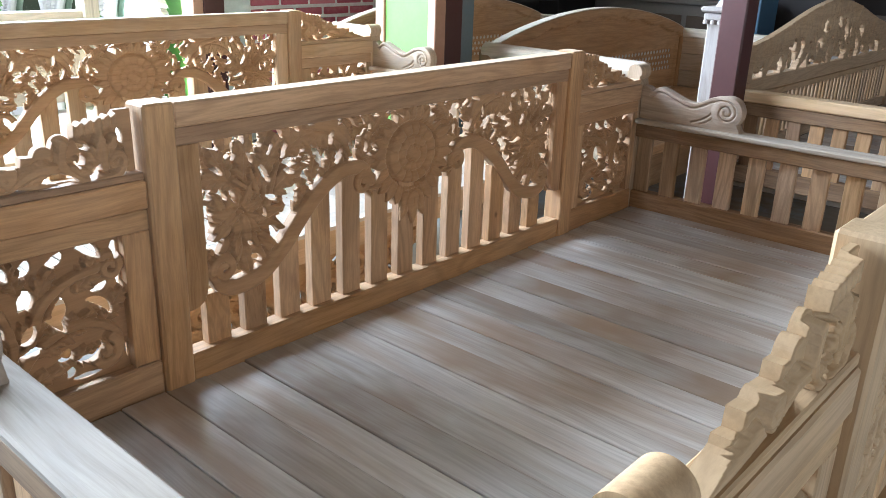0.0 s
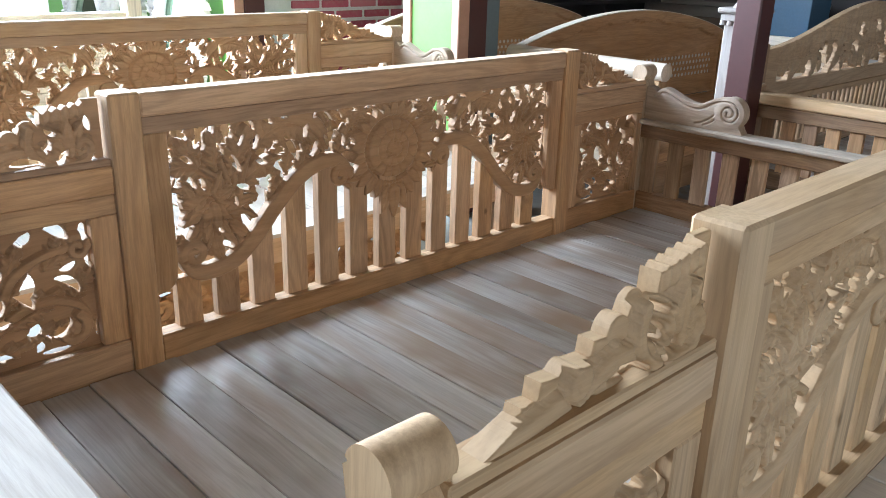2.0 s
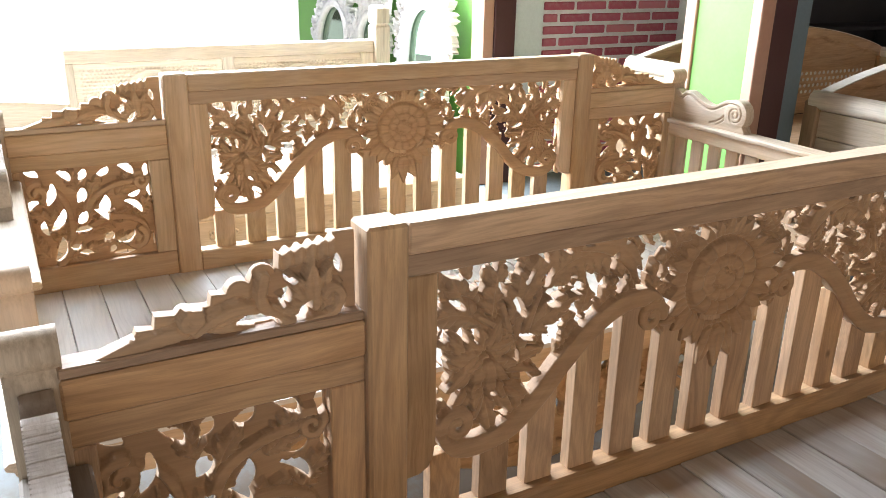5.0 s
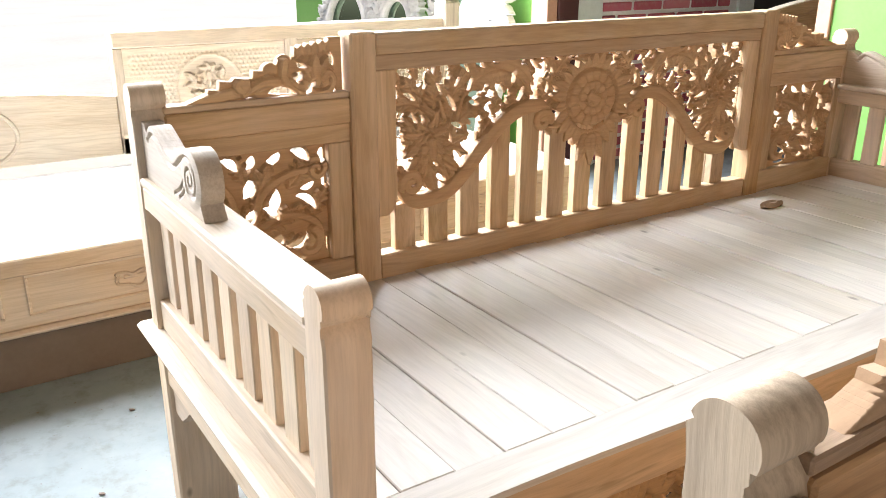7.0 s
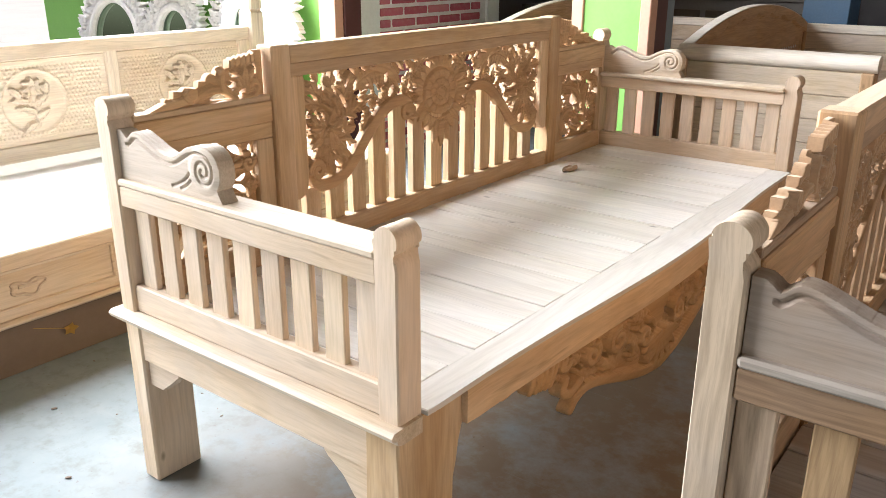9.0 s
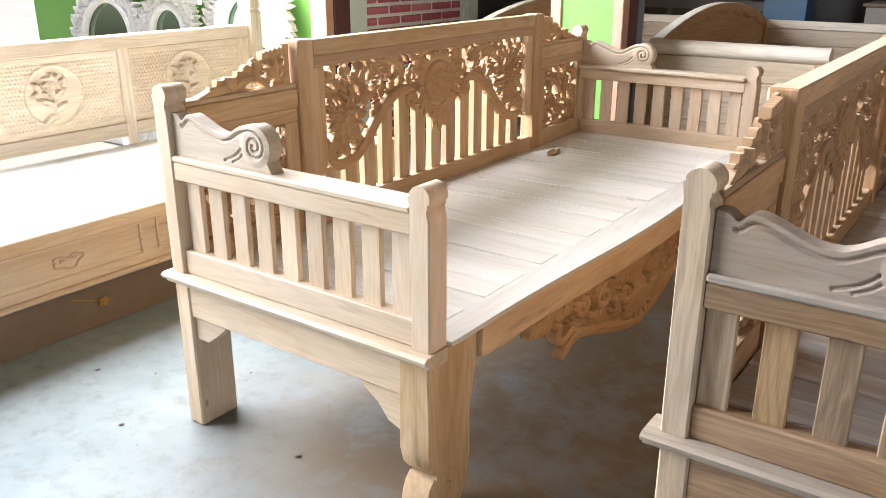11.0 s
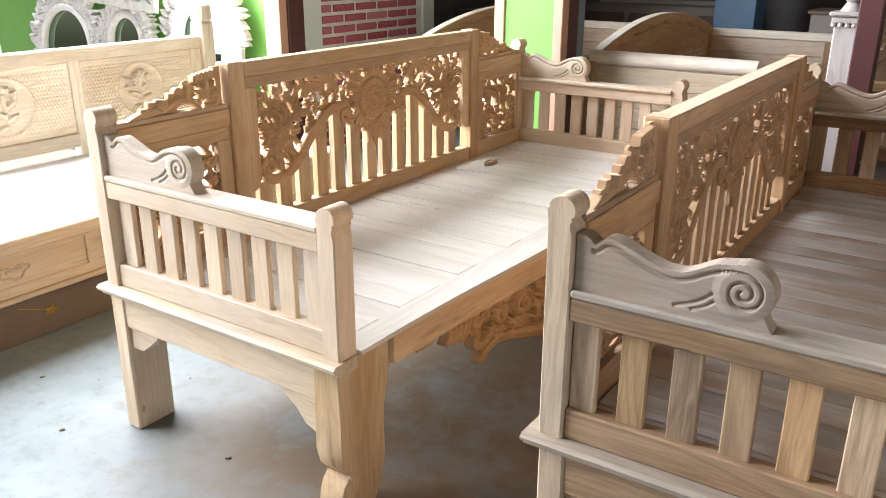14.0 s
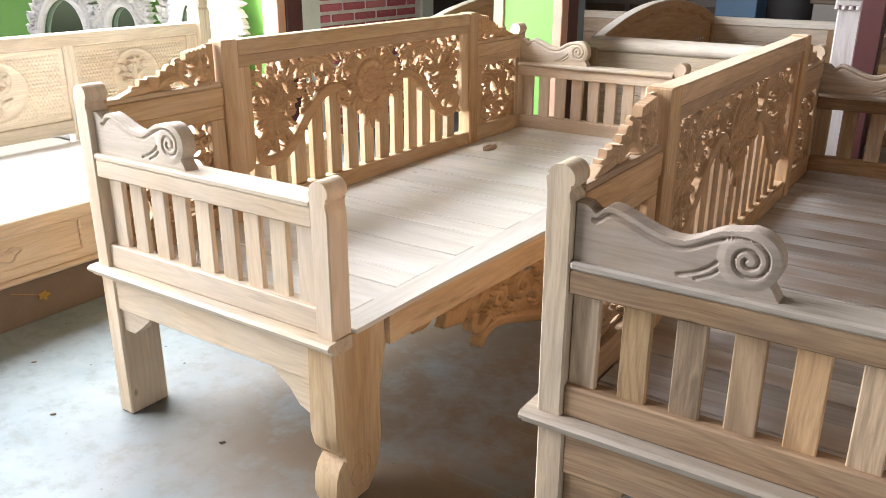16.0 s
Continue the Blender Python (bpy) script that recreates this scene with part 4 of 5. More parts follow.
def front_apron():
    """Hanging carved skirt under the front edge of the seat: tall scrolled leaves over a rolled lower edge, with small curls towards the legs."""
    f = Field(-0.80, 0.80, 0.03, 0.345, 0.0040)
    low = np.array([0.245 - 0.185 * (0.5 + 0.5 * math.cos(math.pi * min(1, abs(u) / 0.60))) for u in f.u])
    f.S[:] = np.minimum(f.V - low[:, None] - 0.012, 0.60 - abs(f.U) - 0.6 * (0.34 - f.V))
    f.H[:] = -0.014
    for sgn in (-1, 1):
        def leaf(u, v, h, le, wd, b0, b1, n=4, level=0.0):
            f.acanthus(sgn * u, v, h if sgn > 0 else 180 - h, le, wd, sgn * b0, sgn * b1, n, level)

        for u, v, h, le, wd, b0, b1 in ((0.03, 0.12, 60, 0.18, 0.050, -20, -70), (0.08, 0.22, 50, 0.14, 0.044, -30, -90), (0.12, 0.14, 40, 0.16, 0.044, 20, 70), (0.20, 0.20, 60, 0.13, 0.040, -30, -90), (0.24, 0.16, 35, 0.15, 0.040, 10, 60),
                                        (0.32, 0.22, 55, 0.11, 0.036, -30, -90), (0.34, 0.19, 20, 0.13, 0.034, 20, 60), (0.42, 0.25, 60, 0.09, 0.030, -30, -80), (0.46, 0.24, 15, 0.11, 0.028, 10, 50), (0.54, 0.28, 10, 0.08, 0.022, 0, 40)):
            leaf(u, v, h, le, wd, b0, b1)
        for u, v, r, turn in ((0.10, 0.20, 0.045, 1), (0.25, 0.245, 0.040, -1), (0.37, 0.255, 0.034, 1), (0.48, 0.285, 0.028, -1)):
            f.volute(sgn * u, v, r, sgn * turn, 0.011, 90, 0.014)
        f.lay(through_points([(sgn * a, b) for a, b in ((0.00, 0.062), (0.10, 0.080), (0.20, 0.112), (0.30, 0.150), (0.38, 0.172), (0.43, 0.160), (0.455, 0.135))]), 0.014, 0.016, 0.009, vein=0.004)
        f.lay(through_points([(sgn * a, b) for a, b in ((0.42, 0.205), (0.46, 0.185), (0.49, 0.205), (0.48, 0.235))]), 0.013, 0.016, 0.008, vein=0.003)
        for k in range(5):
            f.lay(spine(sgn * (0.515 + 0.021 * k), 0.300 - 0.003 * k, -90 + sgn * 14, 0.058 - 0.007 * k, 0, sgn * 60), 0.0095, 0.006 + 0.003 * (k % 2), 0.008)
        for k in range(4):
            f.lay(spine(sgn * (0.655 + 0.018 * k), 0.330 - 0.003 * k, -90 + sgn * 30, 0.058 - 0.008 * k, 0, sgn * 120), 0.0090, 0.002 + 0.003 * (k % 2), 0.008)
        for u, v, h, le, w in ((0.165, 0.165, 70, 0.05, 0.008), (0.285, 0.205, 60, 0.045, 0.008), (0.055, 0.175, 80, 0.05, 0.008), (0.405, 0.225, 60, 0.035, 0.007), (0.17, 0.275, 20, 0.05, 0.007), (0.32, 0.295, 10, 0.05, 0.006), (0.44, 0.305, 0, 0.04, 0.006)):
            pierce(f, spine(sgn * u, v, h if sgn > 0 else 180 - h, le, 30, 60, 18), w)
    for a in range(-165, -10, 25):
        f.lay(spine(0.02 * math.cos(radians(a)), 0.17 + 0.02 * math.sin(radians(a)), a, 0.090, 0, 0), lambda s: 0.018 * (1 - 0.7 * s ** 3), 0.016, 0.006, vein=0.005)
    f.settle(0.012, 0.014)
    return f.mesh("front_apron", 0.018, lambda u, v, h: (0.712 + bow(u) + h, u, 0.336 - 0.86 * (0.336 - v)))


def front_leg(sgn):
    """Cabriole leg: broad knee, narrow ankle and a scrolled foot, cut from thick stock; outline in (y, z)."""
    e = sgn * HALF
    inner = [(0.172, 0.340), (0.166, 0.305), (0.150, 0.272), (0.141, 0.240), (0.140, 0.205), (0.146, 0.165), (0.152, 0.125), (0.146, 0.085), (0.130, 0.050), (0.112, 0.022), (0.10, 0.0)]
    foot = [(0.020, 0.0), (0.004, 0.012), (-0.004, 0.040), (0.0, 0.075), (0.010, 0.100), (0.026, 0.116)]
    outer = [(0.040, 0.122), (0.020, 0.130), (0.004, 0.150), (-0.001, 0.185), (0.0, 0.235), (0.0, 0.4065), (0.172, 0.4065)]
    pts = [(e - sgn * p, q) for p, q in inner + foot + outer]
    bm = slab(pts, 0.690, 0.7615, "x", 0.005)
    spiral = [(0.070 + (0.050 - 0.005 * a) * math.cos(1.9 - a), 0.068 + (0.052 - 0.005 * a) * math.sin(1.9 - a)) for a in frange(0, 8.6, 44)]
    for (p0, q0), (p1, q1) in zip(spiral, spiral[1:]):
        rod(bm, (0.7575, e - sgn * p0, q0), (0.7575, e - sgn * p1, q1), 0.0065, None, 6)
    return bm


def build_daybed():
    bed = new("daybed")
    # back
    for s in (-1, 1):
        part("back_post", box(0.0, 0.056, s * 0.585, s * 0.641, 0.38, 0.919, 0.004), WZ, bed)
    part("top_rail", box(0.004, 0.052, -0.585, 0.585, 0.875, 0.916, 0.004), WY, bed)
    part("inner_rail", box(0.010, 0.046, -0.585, 0.585, 0.844, 0.8745, 0.002), WY, bed)
    part("bottom_rail", box(0.008, 0.050, -0.585, 0.585, 0.40, 0.465, 0.004), WY, bed)
    for s in (-1, 1):
        st = [(s * 0.585, 0.8435), (s * 0.538, 0.8435), (s * 0.538, 0.60), (s * 0.540, 0.572), (s * 0.548, 0.556), (s * 0.562, 0.548), (s * 0.585, 0.546)]
        part("stile", slab(st, 0.010, 0.045, "x", 0.002), WZ, bed)
    part("carved_panel", centre_carving(), CARVE, bed, "pierced carving of leaves, stems and a big flower")
    pitch = 0.083
    slat = finish(box(-0.011, 0.011, -0.0250, 0.0250, 0.0, 0.30, 0.0015), "slat")
    for i in range(13):
        u = -0.5135 + pitch * i
        a = abs(u)
        top = 0.70 if a < 0.13 else np.interp(a, [p for p, q in STEM[:1:-1]], [q for p, q in STEM[:1:-1]])
        ob = part("slat", slat, WZ, bed)
        ob.location, ob.scale = (0.022, u, 0.455), (1, 1, (top - 0.455) / 0.30)
    for s in (-1, 1):
        part("wing_bottom_rail", box(0.006, 0.046, s * 0.641, s * 0.992, 0.395, 0.475, 0.003), WY, bed)
        rail = part("wing_rail", box(0.004, 0.048, s * 0.641, s * 0.992, 0.750, 0.798, 0.003), WY, bed)
        part("wing_strip", box(0.008, 0.044, s * 0.641, s * 0.992, 0.7985, 0.811, 0.002), WY, rail)
        part("wing_inner_rail", box(0.008, 0.043, s * 0.641, s * 0.992, 0.714, 0.7495, 0.002), WY, bed)
        part("wing_stile", box(0.010, 0.043, s * 0.641, s * 0.689, 0.4755, 0.7135, 0.002), WZ, bed)
        part("wing_stile", box(0.010, 0.043, s * 0.964, s * 0.992, 0.4755, 0.7135, 0.002), WZ, bed)
        part("wing_carving", wing_carving(s), CARVE, bed, "pierced scroll carving")
        part("crest", crest_carving(s), CARVE, bed, "stepped carved crest")
    # arms
    aslat = finish(box(-0.0235, 0.0235, -0.007, 0.007, 0.0, 0.174, 0.002), "arm_slat")
    for s in (-1, 1):
        o, i = s * HALF, s * (HALF - 0.058)
        part("rear_arm_post", slab(post_outline(0.0, 0.044, 0.40, 0.853), o, i, "y", 0.003), PZ, bed)
        part("front_arm_post", slab(post_outline(0.721, 0.765, 0.40, 0.738), o, i, "y", 0.003), PZ, bed)
        rail = part("arm_rail", box(0.044, 0.721, s * (HALF - 0.002), s * (HALF - 0.056), 0.640, 0.6815, 0.003), PX, bed)
        part("arm_cap", box(0.044, 0.721, s * (HALF + 0.001), s * (HALF - 0.072), 0.682, 0.697, 0.004), CAPX, rail, "pale sanded cap on the rail")
        part("arm_bottom_rail", box(0.044, 0.721, s * (HALF - 0.008), s * (HALF - 0.046), 0.412, 0.470, 0.003), PX, bed)
        part("scroll_board", scroll_board(*sorted((s * (HALF - 0.012), s * (HALF - 0.046)))), CAPX, bed, "scrolled arm board with a spiral cut in it")
        for k in range(9):
            ob = part("arm_slat", aslat, PZ, bed)
            ob.location = (0.044 + (k + 0.5) * 0.677 / 9, s * (HALF - 0.028), 0.468)
    # seat
    ends = frange(-HALF + 0.1725, HALF - 0.1725, 48)
    rim = frange(-0.985, 0.985, 60)
    edge = [(0.776 + bow(u), u) for u in ends]
    part("front_seat_rail", slab([(0.727 + bow(u), u) for u in ends[::-1]] + [(x - 0.003, u) for x, u in edge], 0.336, 0.4065, "z", 0.003), WY, bed)
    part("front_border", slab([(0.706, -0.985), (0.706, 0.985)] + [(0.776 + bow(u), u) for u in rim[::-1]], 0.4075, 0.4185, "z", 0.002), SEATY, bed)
    part("back_seat_rail", box(0.0, 0.05, -0.992, 0.992, 0.32, 0.39, 0.003), WY, bed)
    # added board: blocks light from below, its dark colour shades the plank gaps
    part("seat_board", box(0.055, 0.71, -0.995, 0.995, 0.372, 0.386, 0.0), DARKBROWN, bed, "added dark board that blocks light and shades the plank gaps")
    n = 24
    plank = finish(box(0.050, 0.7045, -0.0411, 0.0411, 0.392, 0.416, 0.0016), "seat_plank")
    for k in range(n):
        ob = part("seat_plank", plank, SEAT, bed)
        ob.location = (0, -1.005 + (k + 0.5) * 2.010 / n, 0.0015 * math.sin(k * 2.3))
    for s in (-1, 1):
        prof = [(HALF - 0.05, 0.412), (HALF + 0.018, 0.412), (HALF + 0.026, 0.406), (HALF + 0.024, 0.399), (HALF + 0.012, 0.394), (HALF + 0.010, 0.386), (HALF - 0.002, 0.382), (HALF - 0.05, 0.382)]
        part("end_moulding", slab([(s * p, q) for p, q in prof], -0.012, 0.772, "x", 0.0), CAPX, bed)
        part("end_rail", box(0.050, 0.700, s * (HALF - 0.035), s * (HALF - 0.004), 0.300, 0.384, 0.003), PX, bed)
        part("rear_leg", box(0.002, 0.052, s * HALF, s * (HALF - 0.115), 0.0, 0.384, 0.004), PZ, bed)
        part("front_leg", front_leg(s), WZ, bed, "carved cabriole leg with scrolled foot")
        br = [(0.052, 0.302), (0.165, 0.302), (0.160, 0.288), (0.140, 0.280), (0.128, 0.262), (0.108, 0.256), (0.098, 0.240), (0.052, 0.240)]
        part("bracket", slab(br, s * (HALF - 0.036), s * (HALF - 0.010), "y", 0.003), PX, bed)
        br = [(0.700, 0.302), (0.570, 0.302), (0.590, 0.285), (0.628, 0.262), (0.650, 0.225), (0.700, 0.205)]
        part("bracket", slab(br, s * (HALF - 0.036), s * (HALF - 0.010), "y", 0.003), PX, bed)
    part("front_apron", front_apron(), CARVE, bed, "deeply carved hanging skirt of leaves")
    return tagged(bed, "carved bare-wood daybed with pierced back and slatted arms", "daybed", "carved daybeds")


bed_b = build_daybed()
bed_b.matrix_basis = pose(-2.50, 1.442, 0)
bed_a = copy_thing(bed_b, pose(-1.292, 1.424, 0, 0, 0, 0.3) @ Matrix.Diagonal((1, 0.97, 0.985, 1)))
bed_z = copy_thing(bed_b, pose(-0.265, 1.552, 0) @ Matrix.Diagonal((1, 0.965, 1.003, 1)))


def restain(thing, swaps):
    """Another timber for one copy: its own materials on the shared meshes."""
    for ob in thing.children_recursive:
        slot = ob.material_slots[0]
        if slot.material in swaps:
            other = swaps[slot.material]
            slot.link = "OBJECT"
            slot.material = other


# the greyish one is deeper and has full-depth planks with no border board along the front
DEEPER = 0.13
for ob in list(bed_a.children):
    kind = ob.name.split(".")[0]
    if kind == "front_border":
        bpy.data.objects.remove(ob)
    elif kind == "seat_plank":
        ob.scale.x = (0.726 + DEEPER) / 0.6545
        ob.location.x = 0.050 * (1 - ob.scale.x)
        ob.location.y += 0.025
    elif kind in ("arm_rail", "arm_bottom_rail"):
        ob.scale.x = (0.677 + DEEPER) / 0.677
        ob.location.x = 0.044 * (1 - ob.scale.x)
    elif kind in ("end_moulding", "end_rail", "seat_board"):
        ob.scale.x = 1 + DEEPER / 0.70
        ob.location.x = 0.05 * (1 - ob.scale.x)
    elif kind in ("front_arm_post", "front_leg", "front_apron", "front_seat_rail") or kind == "bracket" and min(v.co.x for v in ob.data.vertices) > 0.3:
        ob.location.x += DEEPER
    elif kind == "arm_slat":
        ob.location.x = 0.069 + (ob.location.x - 0.0816) * (0.677 + DEEPER) / 0.677 * 0.955
for ob in bed_a.children:
    if ob.name.startswith("scroll_board"):
        ob.material_slots[0].link = "OBJECT"
        ob.material_slots[0].material = GREYX
for ob in bed_a.children:
    if ob.name.startswith("arm_slat"):
        ob.material_slots[0].link = "OBJECT"
        ob.material_slots[0].material = GSLAT
restain(bed_a, {PZ: GPZ, PX: GX, CAPX: GCAP, WX: GX, WY: GY, WZ: GZ, SEAT: GSEAT, SEATY: GY, CARVE: GCARVE})
restain(bed_z, {PX: YX, PZ: YZ, WX: YX, WY: YY, WZ: YZ, CARVE: YCARVE})
for ob, words in ((bed_b, "pale sanded carved daybed with pierced back and slatted arms"), (bed_a, "greyish carved daybed with plank seat, pierced back and slatted arms"), (bed_z, "yellowish carved daybed with pierced back and stepped crest")):
    tagged(ob, words)

# ---- the low panelled daybed by the open side ----


def rose_panel():
    """Panel with a pitted ground and a round medallion holding a rose on its stem."""
    f = Field(-0.29, 0.29, 0.452, 0.762, 0.0036)
    f.S[:] = 0.02
    pitch = 0.0155
    row = np.floor(f.V / pitch)
    du = (f.U / pitch + 0.5 * (row % 2)) % 1.0 - 0.5
    dv = (f.V / pitch) % 1.0 - 0.5
    f.H[:] = -0.0075 * np.clip(1 - np.sqrt(du ** 2 + dv ** 2) / 0.42, 0, 1)
    r = np.sqrt(f.U ** 2 + (f.V - 0.607) ** 2)
    f.H[r < 0.118] = -0.004
    f.H[:] += 0.006 * np.clip(1 - abs(r - 0.118) / 0.008, 0, 1)
    edge = np.minimum(0.29 - abs(f.U), np.minimum(f.V - 0.452, 0.762 - f.V))
    f.H[edge < 0.022] = 0.0
    for a in range(0, 360, 45):
        f.leaf(-0.002 + 0.010 * math.cos(radians(a)), 0.66 + 0.010 * math.sin(radians(a)), a, 0.032, 0.013, 20, 40, 0.004, 2, 0.004)
    f.tendril(-0.002, 0.66, -88, 0.14, 0.008, 0, 10, 0.002)
    for u, v, h, le in ((0.0, 0.60, 30, 0.075), (0.0, 0.57, 150, 0.075), (0.0, 0.55, 20, 0.06), (-0.02, 0.61, 160, 0.07), (0.0, 0.53, 200, 0.07), (-0.05, 0.63, 120, 0.05), (0.04, 0.64, 70, 0.045)):
        f.leaf(u, v, h, le, 0.016, 10, 50, 0.002, 4, 0.005)
    return f.mesh("back_panel", 0.014, lambda u, v, h: (-3.975 + h, u, v))


def panelled_bed():
    bed = tagged(new("panelled_daybed"), "pale daybed with rose medallions on its back, standing in daylight", "daybed")
    # the seat's white holds the glare of strong daylight in its colour
    part("seat", box(-3.93, -3.165, -0.75, 1.90, 0.330, 0.366, 0.004), CHALK, bed, "seat board coloured white for the daylight glare on it")
    part("front_rail", box(-3.20, -3.150, -0.75, 1.93, 0.318, 0.364, 0.004), PY, bed)
    board = part("front_board", box(-3.20, -3.162, -0.75, 1.93, 0.175, 0.3185, 0.002), PY, bed)
    part("plinth_moulding", box(-3.205, -3.145, -0.75, 1.93, 0.158, 0.176, 0.006), PY, bed)
    part("plinth", box(-3.215, -3.185, -0.72, 1.90, 0.0, 0.158, 0.002), DARKBROWN, bed, "dark brown recessed plinth board")
    for y0 in (-0.40, 0.153, 0.706, 1.26):
        y1 = y0 + 0.50
        for lo, hi, z0, z1 in ((y0, y1, 0.310, 0.318), (y0, y1, 0.206, 0.213), (y0, y0 + 0.008, 0.2135, 0.3095), (y1 - 0.008, y1, 0.2135, 0.3095)):
            part("panel_bead", box(-3.163, -3.156, lo, hi, z0, z1, 0.002), PY, board)
        pts, n = [], 34
        for k in range(n):
            a = 2 * math.pi * k / n
            rr = 0.030 + 0.004 * math.cos(5 * a)
            pts.append((y0 + 0.25 + 1.5 * rr * math.cos(a), 0.264 + rr * math.sin(a) * (0.72 - 0.30 * math.sin(a)) - 0.010 * math.exp(-((a - math.pi / 2) / 0.3) ** 2)))
        bm = bmesh.new()
        for (p0, q0), (p1, q1) in zip(pts, pts[1:] + pts[:1]):
            rod(bm, (-3.160, p0, q0), (-3.160, p1, q1), 0.0045, None, 6)
        rod(bm, (-3.161, y0 + 0.225, 0.262), (-3.161, y0 + 0.275, 0.262), 0.006, None, 6)
        part("carved_motif", bm, PY, board, "small carved cloud motif")
    part("back_top_rail", box(-4.0, -3.945, 0.59, 1.88, 0.765, 0.822, 0.005), BLEACH, bed)
    part("back_bottom_rail", box(-4.0, -3.950, 0.59, 1.88, 0.395, 0.455, 0.004), BLEACH, bed)
    part("back_stile", box(-4.0, -3.950, 0.59, 0.622, 0.395, 0.765, 0.004), BLEACHZ, bed)
    part("back_stile", box(-4.0, -3.946, 1.195, 1.245, 0.34, 0.782, 0.006), BLEACHZ, bed)
    part("back_stile", box(-4.0, -3.950, 1.82, 1.88, 0.34, 0.765, 0.004), BLEACHZ, bed)
    post = box(-4.01, -3.93, 1.88, 1.955, 0.0, 0.885, 0.006)
    add_box(post, -4.004, -3.936, 1.886, 1.949, 0.885, 0.889, 0)
    add_box(post, -4.01, -3.93, 1.88, 1.955, 0.889, 0.975, 0.010)
    part("end_post", post, BLEACHZ, bed)
    me = rose_panel()
    for y in (0.909, 1.533):
        ob = part("back_panel", me, BLEACH, bed, "pitted panel with a rose medallion")
        ob.location = (0, y, 0)
    n = 24
    top = [(-0.30 + 0.89 * k / n, 0.60 + 0.035 * math.sin(math.pi * k / n) + 0.006 * math.cos(k * 2.1)) for k in range(n + 1)]
    part("wing_panel", slab([(-0.30, 0.395)] + top + [(0.59, 0.395)], -3.99, -3.96, "x", 0.004), BLEACH, bed)
    ring = bmesh.new()
    c = [(0.16 + 0.115 * math.cos(2 * math.pi * k / 36), 0.50 + 0.095 * math.sin(2 * math.pi * k / 36)) for k in range(37)]
    for (p0, q0), (p1, q1) in zip(c, c[1:]):
        rod(ring, (-3.958, p0, q0), (-3.958, p1, q1), 0.007, None, 6)
    part("medallion_ring", ring, BLEACH, bed)
    for y in (-0.7, 1.84):
        part("leg", box(-3.98, -3.92, y, y + 0.06, 0.0, 0.335, 0.004), BLEACHZ, bed)
        part("leg", box(-3.26, -3.215, y, y + 0.06, 0.0, 0.330, 0.004), BLEACHZ, bed)
    return bed


panelled_bed().matrix_basis = pose(0.258, 0.092, 0) @ Matrix.Diagonal((1.085, 1.036, 0.985, 1))

# a dry leaf caught in front of the plinth
bm = bmesh.new()
for a in range(0, 360, 72):
    c, s = math.cos(radians(a)), math.sin(radians(a))
    tip = (0.006, 0.024 * c, 0.020 * s)
    side = (-0.008 * s, 0.008 * c)
    v = [bm.verts.new(q) for q in ((0, 0, 0), (0.004, 0.012 * c + side[0], 0.010 * s + side[1]), tip, (0.004, 0.012 * c - side[0], 0.010 * s - side[1]))]
    bm.faces.new(v)
bmesh.ops.solidify(bm, geom=bm.faces[:], thickness=0.0015)
rod(bm, (0, 0, 0), (-0.005, -0.10, 0.035), 0.0009, None, 5)
leaf_ob = new("dry_leaf", finish(bm, "dry_leaf"))
leaf_ob.data.materials.append(LEAFDRY)
leaf_ob.location = (-3.190, 0.615, 0.083)
tagged(leaf_ob, "curled yellow dry leaf on a thread", "leaf")

# ---- carved mirror frames leaning on the green wall ----


